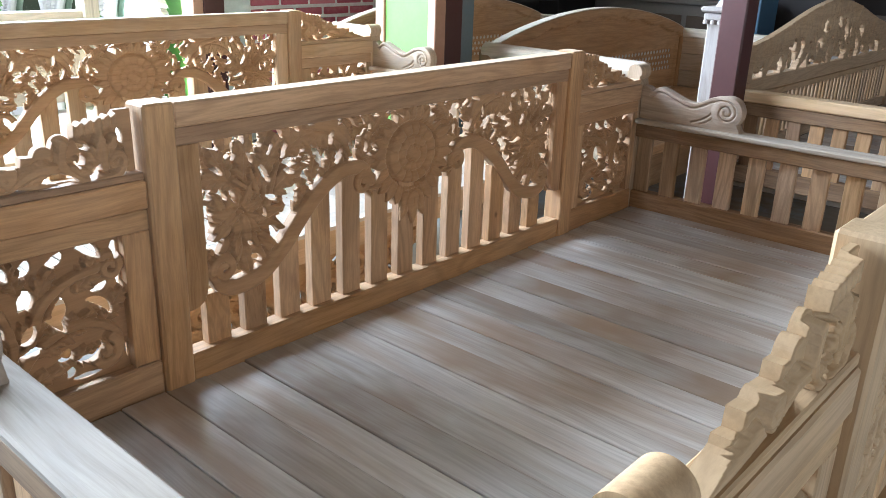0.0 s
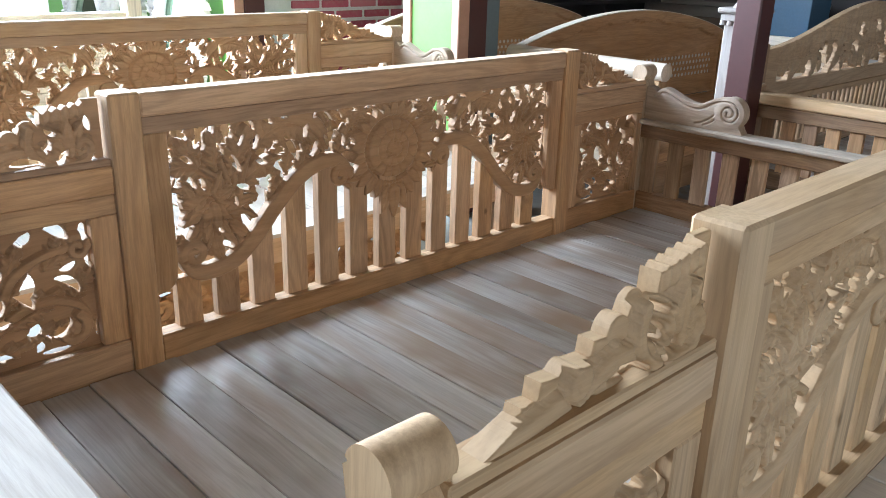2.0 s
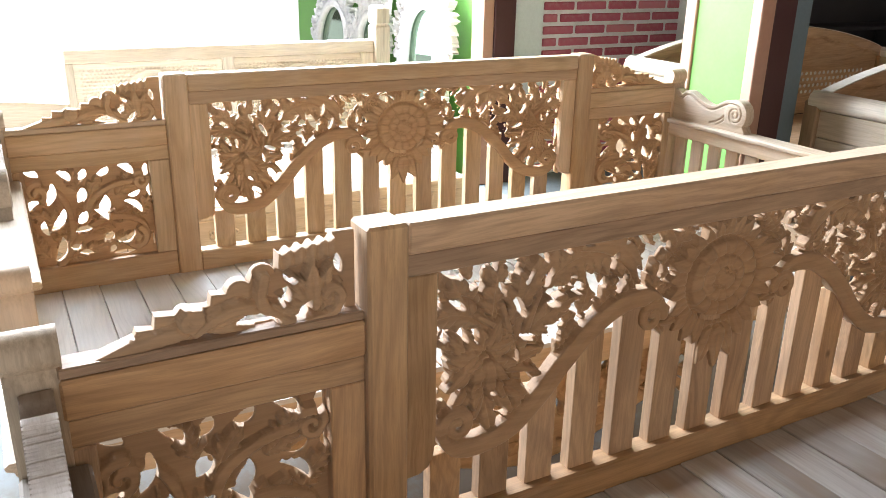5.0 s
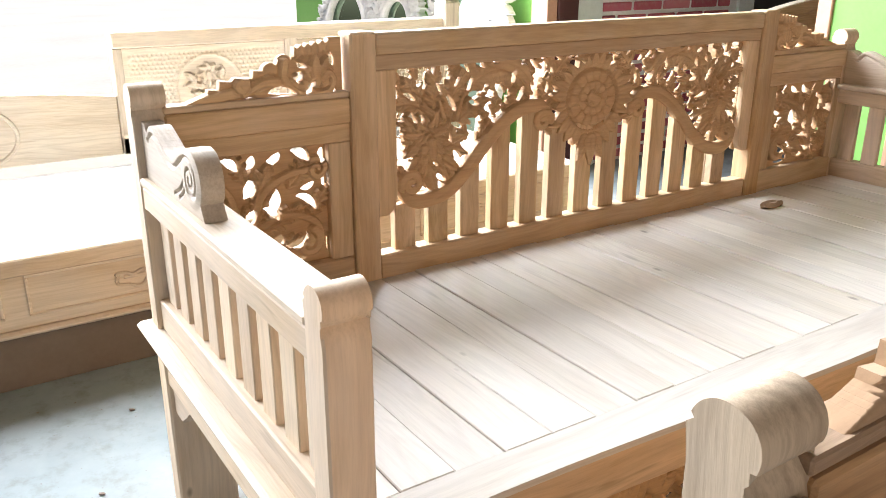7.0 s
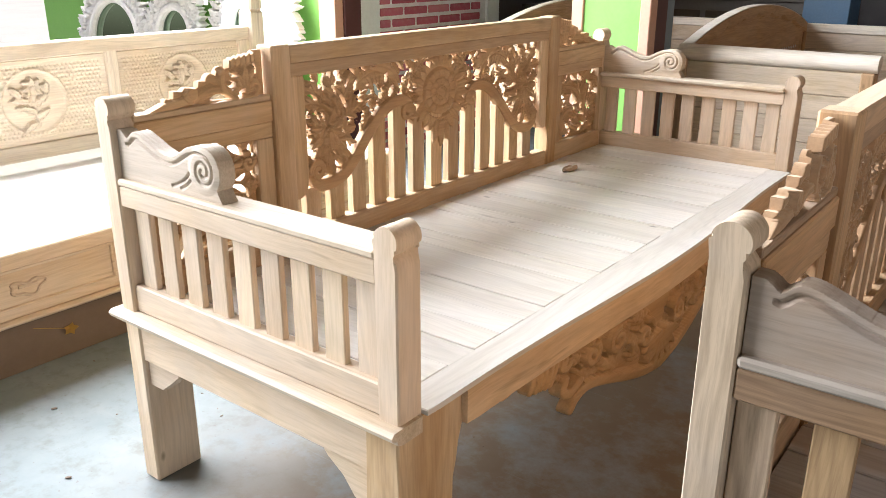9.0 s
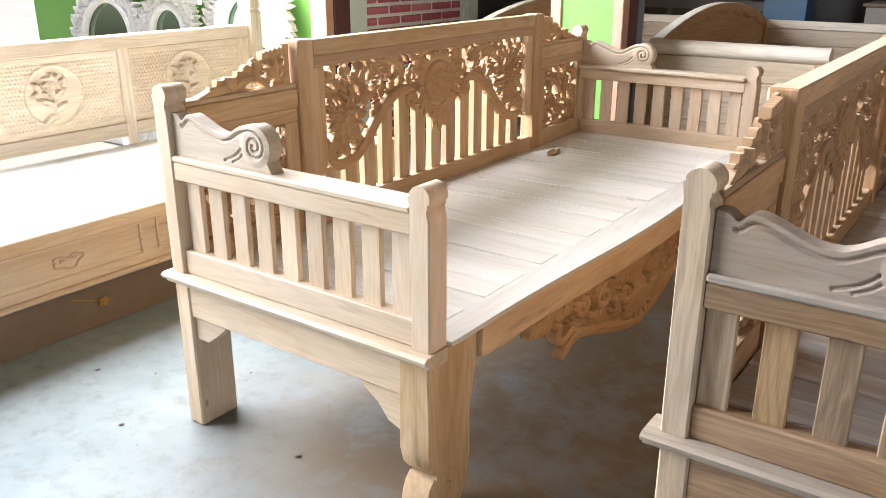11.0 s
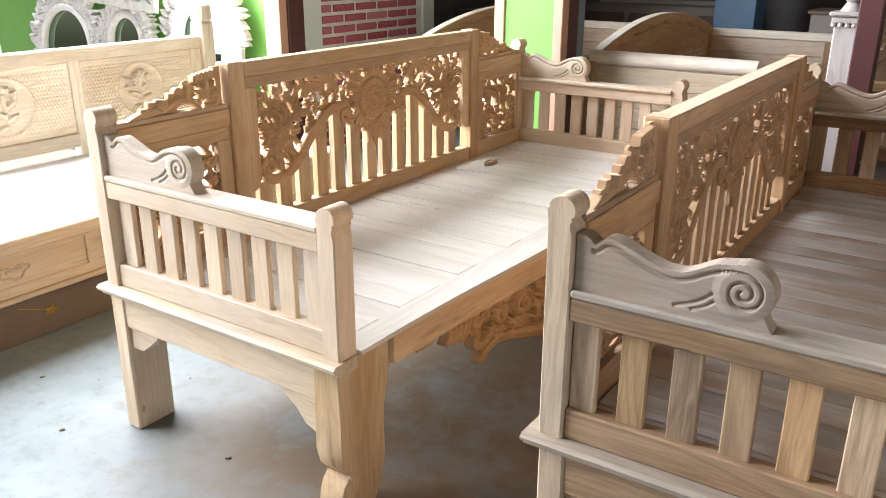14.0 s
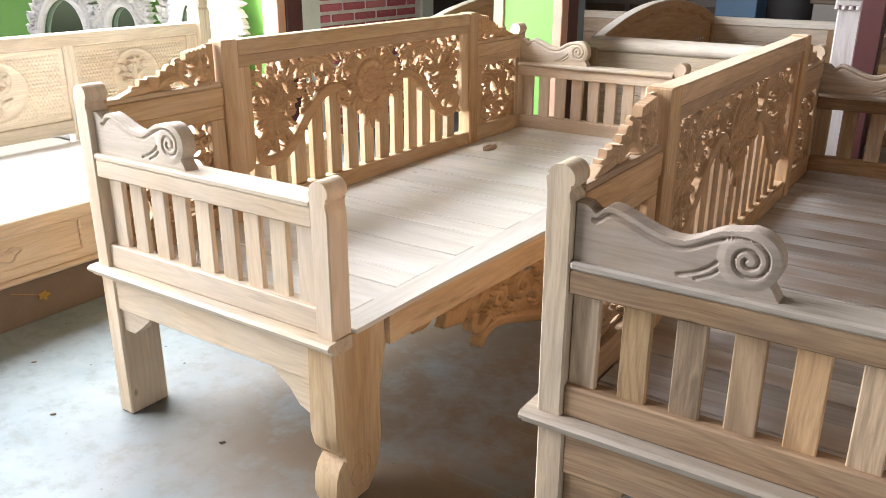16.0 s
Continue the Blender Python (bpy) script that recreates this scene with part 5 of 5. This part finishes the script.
def mirror_frame(name, cx, half, height, inner, seed, words):
    """Arched white frame set with carved leaves and a smooth inner moulding round a dark glass."""
    rnd = random.Random(seed)
    thing = tagged(new(name), words, "mirror", "carved mirror frames")
    spring = height - half
    f = Field(-half - 0.03, half + 0.03, 0.0, height + 0.03, 0.007)
    d_in = np.where(f.V < spring, inner - abs(f.U), inner - np.sqrt(f.U ** 2 + (f.V - spring) ** 2))
    d_in = np.minimum(d_in, f.V - 0.14)
    d_out = np.where(f.V < spring, half - abs(f.U), half - np.sqrt(f.U ** 2 + (f.V - spring) ** 2))
    f.S[:] = np.minimum(-d_in, d_out - 0.035)
    n = 30
    for k in range(n):
        a = math.pi * k / (n - 1)
        for rr, tilt in ((inner + 0.045, 60), (half - 0.035, -50)):
            f.acanthus(rr * math.cos(a), spring + rr * math.sin(a), math.degrees(a) + tilt + rnd.uniform(-25, 25), 0.085, 0.024, rnd.uniform(40, 90) * (1 if tilt < 0 else -1), 0, 4, 0.006 + 0.012 * rnd.random())
    for k in range(22):
        for sgn in (-1, 1):
            f.acanthus(sgn * rnd.uniform(inner + 0.04, half - 0.03), spring * (k + rnd.random()) / 22, 90 + rnd.uniform(-60, 60), 0.085, 0.024, rnd.uniform(-80, 80), 0, 4, 0.006 + 0.012 * rnd.random())
    f.H[:] = 1.4 * f.H - 0.004
    rim = part("frame", f.mesh("frame", 0.03, lambda u, v, h: (u, -h, v)), FRAMEWHITE, thing, "white carved frame")
    line = [(-inner - 0.012, 0.12)] + [(-(inner + 0.012) * math.cos(a), spring + (inner + 0.012) * math.sin(a)) for a in frange(0, math.pi, 30)] + [(inner + 0.012, 0.12)]
    bm = bmesh.new()
    for (p0, q0), (p1, q1) in zip(line, line[1:]):
        rod(bm, (p0, -0.030, q0), (p1, -0.030, q1), 0.026, None, 10)
    part("moulding", smooth(bm), FRAMEWHITE, rim, "smooth white inner moulding")
    glass = [(-inner, 0.10), (inner, 0.10)] + [((inner + 0.01) * math.cos(a), spring + (inner + 0.01) * math.sin(a)) for a in frange(0, math.pi, 20)]
    part("glass", slab(glass, -0.008, -0.002, "y", 0.0), MIRROR, rim, "dark mirror glass")
    thing.matrix_basis = pose(cx, 2.60, -0.13, -5, 0, 0)
    return thing


mirror_frame("mirror_frame", -6.10, 0.405, 1.10, 0.265, 3, "white carved arched mirror frame leaning on the green wall")
mirror_frame("mirror_frame", -4.72, 0.36, 1.21, 0.185, 8, "narrow white carved mirror frame leaning on the green wall")
slim = mirror_frame("mirror_frame", -5.51, 0.27, 1.05, 0.15, 11, "white carved mirror frame with a flat pierced cresting board")
f = Field(-0.37, 0.37, 0.985, 1.20, 0.007)
f.S[:] = 0.02 - np.minimum(np.minimum(0.345 - abs(f.U), f.V - 1.015), 1.18 - f.V) * 1.0
rnd = random.Random(17)
for k in range(34):
    f.acanthus(rnd.uniform(-0.33, 0.33), rnd.uniform(1.02, 1.17), rnd.uniform(0, 360), 0.11, 0.026, rnd.uniform(-120, 120), 0, 4, 0.004 + 0.010 * rnd.random())
part("cresting", f.mesh("cresting", 0.026, lambda u, v, h: (u, -0.075 - h, v)), FRAMEWHITE, slim, "flat pierced board across the top")
slim.matrix_basis = pose(-5.50, 2.60, -0.12, -5, 4, 0)

# ---- sofas with arched backs and rolled arms ----


def arch_z(q):
    return 0.745 + 0.150 * max(0.0, math.sin(math.pi * q)) ** 0.8


def arched_back():
    """Arched board with a wavy carved line and rows of small drilled holes."""
    f = Field(0.0, 1.76, 0.40, 0.91, 0.0075)
    top = np.array([arch_z(min(1, max(0, u / 1.76))) for u in f.u])[:, None]
    f.S[:] = top - f.V
    wave = top - 0.040 - 0.020 * abs(np.sin(f.U * 15)) ** 0.7
    f.H[:] = np.where(f.V > wave, 0.014, -0.002)
    f.H[(f.V < 0.66) & (abs(f.U - 0.88) < 0.82)] = -0.006
    pitch = 0.034
    row = np.floor((f.V - 0.505) / pitch)
    du = ((f.U / pitch + 0.5 * (row % 2)) % 1.0 - 0.5) * pitch
    dv = (((f.V - 0.505) / pitch) % 1.0 - 0.5) * pitch
    hole = np.sqrt(du ** 2 + dv ** 2) - 0.0105
    grid = (f.V > 0.505) & (f.V < 0.645) & (f.U > 0.12) & (f.U < 1.66)
    f.S[:] = np.where(grid, np.minimum(f.S, hole), f.S)
    return f.mesh("arched_back", 0.028, lambda u, v, h: (-0.014 + h, u, v))


def arched_sofa():
    sofa = new("arched_sofa")
    part("arched_back", arched_back(), TEAK, sofa, "arched back with drilled holes and a wavy carved line")
    part("back_cap", slab([(0.0, 0.735)] + [(1.76 * k / 40, arch_z(k / 40) + 0.004) for k in range(41)] + [(1.76, 0.735)] + [(1.76 * k / 40, arch_z(k / 40) - 0.006) for k in range(40, -1, -1)], -0.024, 0.024, "x", 0.0), WHITEWOOD, sofa, "pale cap along the arch")
    # pale board added inside the back, in place of daylight through the holes
    part("backing", box(-0.004, 0.0055, 0.10, 1.68, 0.50, 0.655, 0.0), CHALK, sofa, "added pale board standing in for light through the drilled holes")
    bm = smooth(rod(bmesh.new(), (-0.01, 0.0, 0.738), (0.77, 0.0, 0.738), 0.036, None, 22))
    part("arm_roll", bm, WHITEWOOD, sofa, "pale turned arm roll")
    for y0, y1 in ((-0.012, 0.016), (1.745, 1.775)):
        for k in range(4):
            part("arm_plank", box(0.02, 0.74, y0, y1, 0.30 + 0.101 * k, 0.399 + 0.101 * k, 0.003), CAPX, sofa)
    part("arm_rail", box(0.0, 0.765, 1.735, 1.785, 0.70, 0.752, 0.005), WHITEWOOD, sofa)
    for y in (0.0, 1.76):
        part("front_post", box(0.715, 0.765, y - 0.03, y + 0.03, 0.0, 0.705, 0.006), TEAKZ, sofa)
        part("rear_post", box(-0.03, 0.03, y - 0.03, y + 0.03, 0.0, 0.735, 0.006), TEAKZ, sofa)
    part("seat", box(0.02, 0.75, 0.02, 1.74, 0.36, 0.40, 0.005), TEAK, sofa)
    part("front_rail", box(0.71, 0.75, 0.03, 1.73, 0.22, 0.36, 0.005), TEAK, sofa)
    return tagged(sofa, "brown wooden sofa with drilled arched back and pale arm roll", "sofa", "arched sofas")


sofa = arched_sofa()
sofa.matrix_basis = pose(-2.413, 3.105, 0) @ Matrix.Diagonal((1.02, 1.05, 0.975, 1))
copy_thing(sofa, pose(-3.498, 3.155, 0))

# ---- daybed with an arched pierced back, behind ----


def swept_top(y):
    """Ogee crest of the pierced back between y = 3.0 and 4.9."""
    q = min(1.0, max(0.0, abs(y - 3.98) / 0.95))
    return 0.865 + 0.135 * (0.5 + 0.5 * math.cos(math.pi * q)) - 0.02 * q


def pierced_back():
    rnd = random.Random(21)
    f = Field(3.04, 4.92, 0.66, 1.01, 0.008)
    top = np.array([swept_top(u) for u in f.u])[:, None]
    d = np.minimum(np.minimum(top - 0.075 - f.V, f.V - 0.72), np.minimum(f.U - 3.16, 4.80 - f.U))
    f.S[:] = np.minimum(top - f.V, -d)
    f.H[:] = 0.0
    for k in range(210):
        u = rnd.uniform(3.14, 4.82)
        v = rnd.uniform(0.71, swept_top(u) - 0.07)
        f.leaf(u, v, rnd.uniform(40, 140), rnd.uniform(0.07, 0.12), 0.019, rnd.uniform(-60, 60), rnd.uniform(-140, 140), -0.006 + 0.006 * rnd.random(), 4)
    f.S[:] = np.minimum(f.S, top - f.V)
    return f.mesh("pierced_back", 0.026, lambda u, v, h: (-1.310 + h, u, v))


def arched_daybed():
    bed = tagged(new("arched_daybed"), "brown daybed with arched pierced back and slatted pale arm", "daybed")
    part("pierced_back", pierced_back(), TEAK, bed, "arched back pierced with leaf carving")
    part("back_bottom_rail", box(-1.315, -1.275, 3.04, 4.92, 0.41, 0.46, 0.004), TEAK, bed)
    part("back_mid_rail", box(-1.318, -1.272, 3.04, 4.92, 0.640, 0.664, 0.003), TEAK, bed)
    part("back_post", box(-1.325, -1.265, 2.99, 3.04, 0.0, 0.87, 0.005), TEAKZ, bed)
    part("back_post", box(-1.325, -1.265, 4.92, 4.97, 0.0, 0.87, 0.005), TEAKZ, bed)
    spindle = finish(box(-0.008, 0.008, -0.011, 0.011, 0.0, 0.185, 0.003), "back_slat")
    for k in range(40):
        ob = part("back_slat", spindle, TEAKZ, bed)
        ob.location = (-1.295, 3.07 + 0.0462 * k, 0.458)
    part("arm_rail", box(-1.16, -0.36, 2.775, 2.835, 0.700, 0.738, 0.005), WX, bed)
    part("arm_inner_rail", box(-1.15, -0.37, 2.785, 2.822, 0.655, 0.6995, 0.003), GX, bed)
    part("arm_bottom_rail", box(-1.16, -0.36, 2.785, 2.825, 0.42, 0.48, 0.003), GX, bed)
    slat = finish(box(-0.022, 0.022, -0.007, 0.007, 0.0, 0.18, 0.002), "arm_slat")
    for k in range(11):
        ob = part("arm_slat", slat, GZ, bed)
        ob.location = (-1.115 + 0.072 * k, 2.805, 0.478)
    part("arm_post", box(-0.40, -0.35, 2.775, 2.84, 0.0, 0.77, 0.006), GZ, bed)
    part("arm_post", box(-1.20, -1.155, 2.775, 2.84, 0.0, 0.76, 0.006), GZ, bed)
    for k in range(24):
        part("seat_plank", box(-1.27, -0.42, 2.85 + 0.0865 * k, 2.933 + 0.0865 * k, 0.385, 0.412, 0.002), GSEAT, bed)
    part("seat_rail", box(-0.42, -0.36, 2.84, 4.95, 0.32, 0.414, 0.004), GY, bed)
    return bed


arched_daybed().matrix_basis = pose(-0.01, -0.043, 0) @ Matrix.Diagonal((1.0, 1.065, 0.985, 1))

# ---- white turned bed post standing by the maroon post ----
tall = tagged(new("bed_post"), "greyish white carved bed post with moulded cap", "bed post")
bm = box(-1.322, -1.222, 2.92, 3.01, 0.0, 0.935, 0.006)
part("shaft", bm, ASHWOOD, tall)
bm = bmesh.new()
for k in range(5):
    rod(bm, (-1.322 + 0.025 * k, 2.916, 0.930), (-1.322 + 0.025 * k, 2.916, 0.944), 0.012, 0.010, 10)
add_box(bm, -1.332, -1.212, 2.91, 3.02, 0.942, 0.965, 0.004)
add_box(bm, -1.342, -1.202, 2.90, 3.03, 0.968, 0.986, 0.006)
part("cap", bm, ASHWOOD, tall)
bm = bmesh.new()
rod(bm, (-1.272, 2.965, 0.984), (-1.272, 2.965, 1.02), 0.045, 0.022, 20)
bmesh.ops.create_uvsphere(bm, u_segments=20, v_segments=12, radius=0.036, matrix=Matrix.Translation((-1.272, 2.965, 1.05)))
part("finial", smooth(bm), ASHWOOD, tall)

# ---- far end of the showroom ----
rack = tagged(new("carved_chest"), "long greyish wooden chest with dark carved panels", "chest")
part("body", box(-4.22, -2.88, 6.86, 7.45, 0.0, 0.76, 0.006), GREYBOARD, rack)
part("top", box(-4.26, -2.83, 6.81, 7.50, 0.76, 0.80, 0.006), GREYBOARD, rack)
for k in range(3):
    x0 = -4.17 + 0.43 * k
    part("carved_panel", box(x0, x0 + 0.38, 6.845, 6.87, 0.52, 0.67, 0.004), DARKBROWN, rack, "dark carved panel")
setting("pillar_blue", box(-2.76, -2.44, 6.20, 6.52, 0.0, 4.2, 0.004), BLUEP, "blue painted square pillar", "pillar")
crate = tagged(new("wooden_box"), "tall grey-brown wooden box", "box")
part("body", box(-2.02, -1.60, 6.15, 6.57, 0.0, 0.77, 0.006), GREYBOARD, crate)
part("lid", box(-2.04, -1.58, 6.13, 6.59, 0.77, 0.795, 0.004), DARKBROWN, crate)
shelf = tagged(new("dark_shelf"), "dark wooden wall shelf holding small jars", "shelf")
part("board", box(-4.27, -4.02, 4.7, 7.4, 0.765, 0.79, 0.003), DARKP, shelf)
for y in (4.72, 6.05, 7.36):
    part("bracket", box(-4.26, -4.06, y, y + 0.03, 0.0, 0.765, 0.003), DARKP, shelf)
rnd = random.Random(5)
for k in range(7):
    y = 5.95 + 0.17 * k + rnd.uniform(-0.03, 0.03)
    h = rnd.uniform(0.05, 0.09)
    jar = tagged(new("jar"), "small pale plastic jar on the dark shelf", "jar", "jars on the shelf")
    bm = rod(bmesh.new(), (0, 0, 0), (0, 0, h), 0.026, None, 14)
    pot = part("jar_body", smooth(bm), PLASTIC if k % 3 else DARKBROWN, jar)
    part("lid", rod(bmesh.new(), (0, 0, h), (0, 0, h + 0.014), 0.020, None, 14), PLASTIC, pot)
    jar.location = (-4.13 + rnd.uniform(-0.04, 0.04), y, 0.79)

# ---- odds and ends ----
bm = bmesh.new()
v = bmesh.ops.create_icosphere(bm, subdivisions=2, radius=0.03)["verts"]
for q in v:
    q.co = (q.co.x * 0.60, q.co.y * 1.5, q.co.z * 0.16 + 0.004 * math.sin(q.co.x * 200))
chip = new("wood_offcut", finish(bm, "wood_offcut"))
chip.data.materials.append(TEAKX)
chip.location = (-2.335, 2.0, 0.422)
tagged(chip, "small flat brown wood offcut lying on the daybed seat", "offcut")
rnd = random.Random(9)
bm = bmesh.new()
for k in range(70):
    x, y = rnd.uniform(-3.15, -1.2), rnd.uniform(-0.78, 1.02)
    r = rnd.uniform(0.001, 0.003)
    got = bmesh.ops.create_icosphere(bm, subdivisions=1, radius=r, matrix=Matrix.LocRotScale((x, y, r * 0.35), Euler((0, 0, rnd.random() * 6)), (1.8, 1, 0.5)))
for x, y in ((-2.932, 0.415), (-2.157, 0.440), (-2.62, 0.28)):
    bmesh.ops.create_icosphere(bm, subdivisions=1, radius=0.0055, matrix=Matrix.LocRotScale((x, y, 0.003), Euler((0, 0, 1)), (1.6, 0.8, 0.5)))
litter = new("floor_crumbs", finish(bm, "floor_crumbs"))
litter.data.materials.append(DARKBROWN)
tagged(litter, "dark crumbs and wood chips scattered on the floor", "debris", kind="stuff")

# ---- bricks ----
BRICK_ME = finish(box(-0.008, 0.008, -0.1005, 0.1005, -0.0215, 0.0215, 0.005), "brick")
HALF_ME = finish(box(-0.008, 0.008, -0.0455, 0.0455, -0.0215, 0.0215, 0.005), "brick_half")
rng = random.Random(4)
for row in range(44):
    z = 0.04 + row * 0.064
    y = 3.122
    first = row % 2
    while y < 4.14:
        half = first or y + 0.206 > 4.155
        first = 0
        w = 0.096 if half else 0.206
        if y + w > 4.157:
            break
        b = part("brick", HALF_ME if half else BRICK_ME, BRICK, brick_wall)
        b.location = (-4.208 + rng.uniform(-0.002, 0.002), y + w / 2, z)
        y += w + 0.014
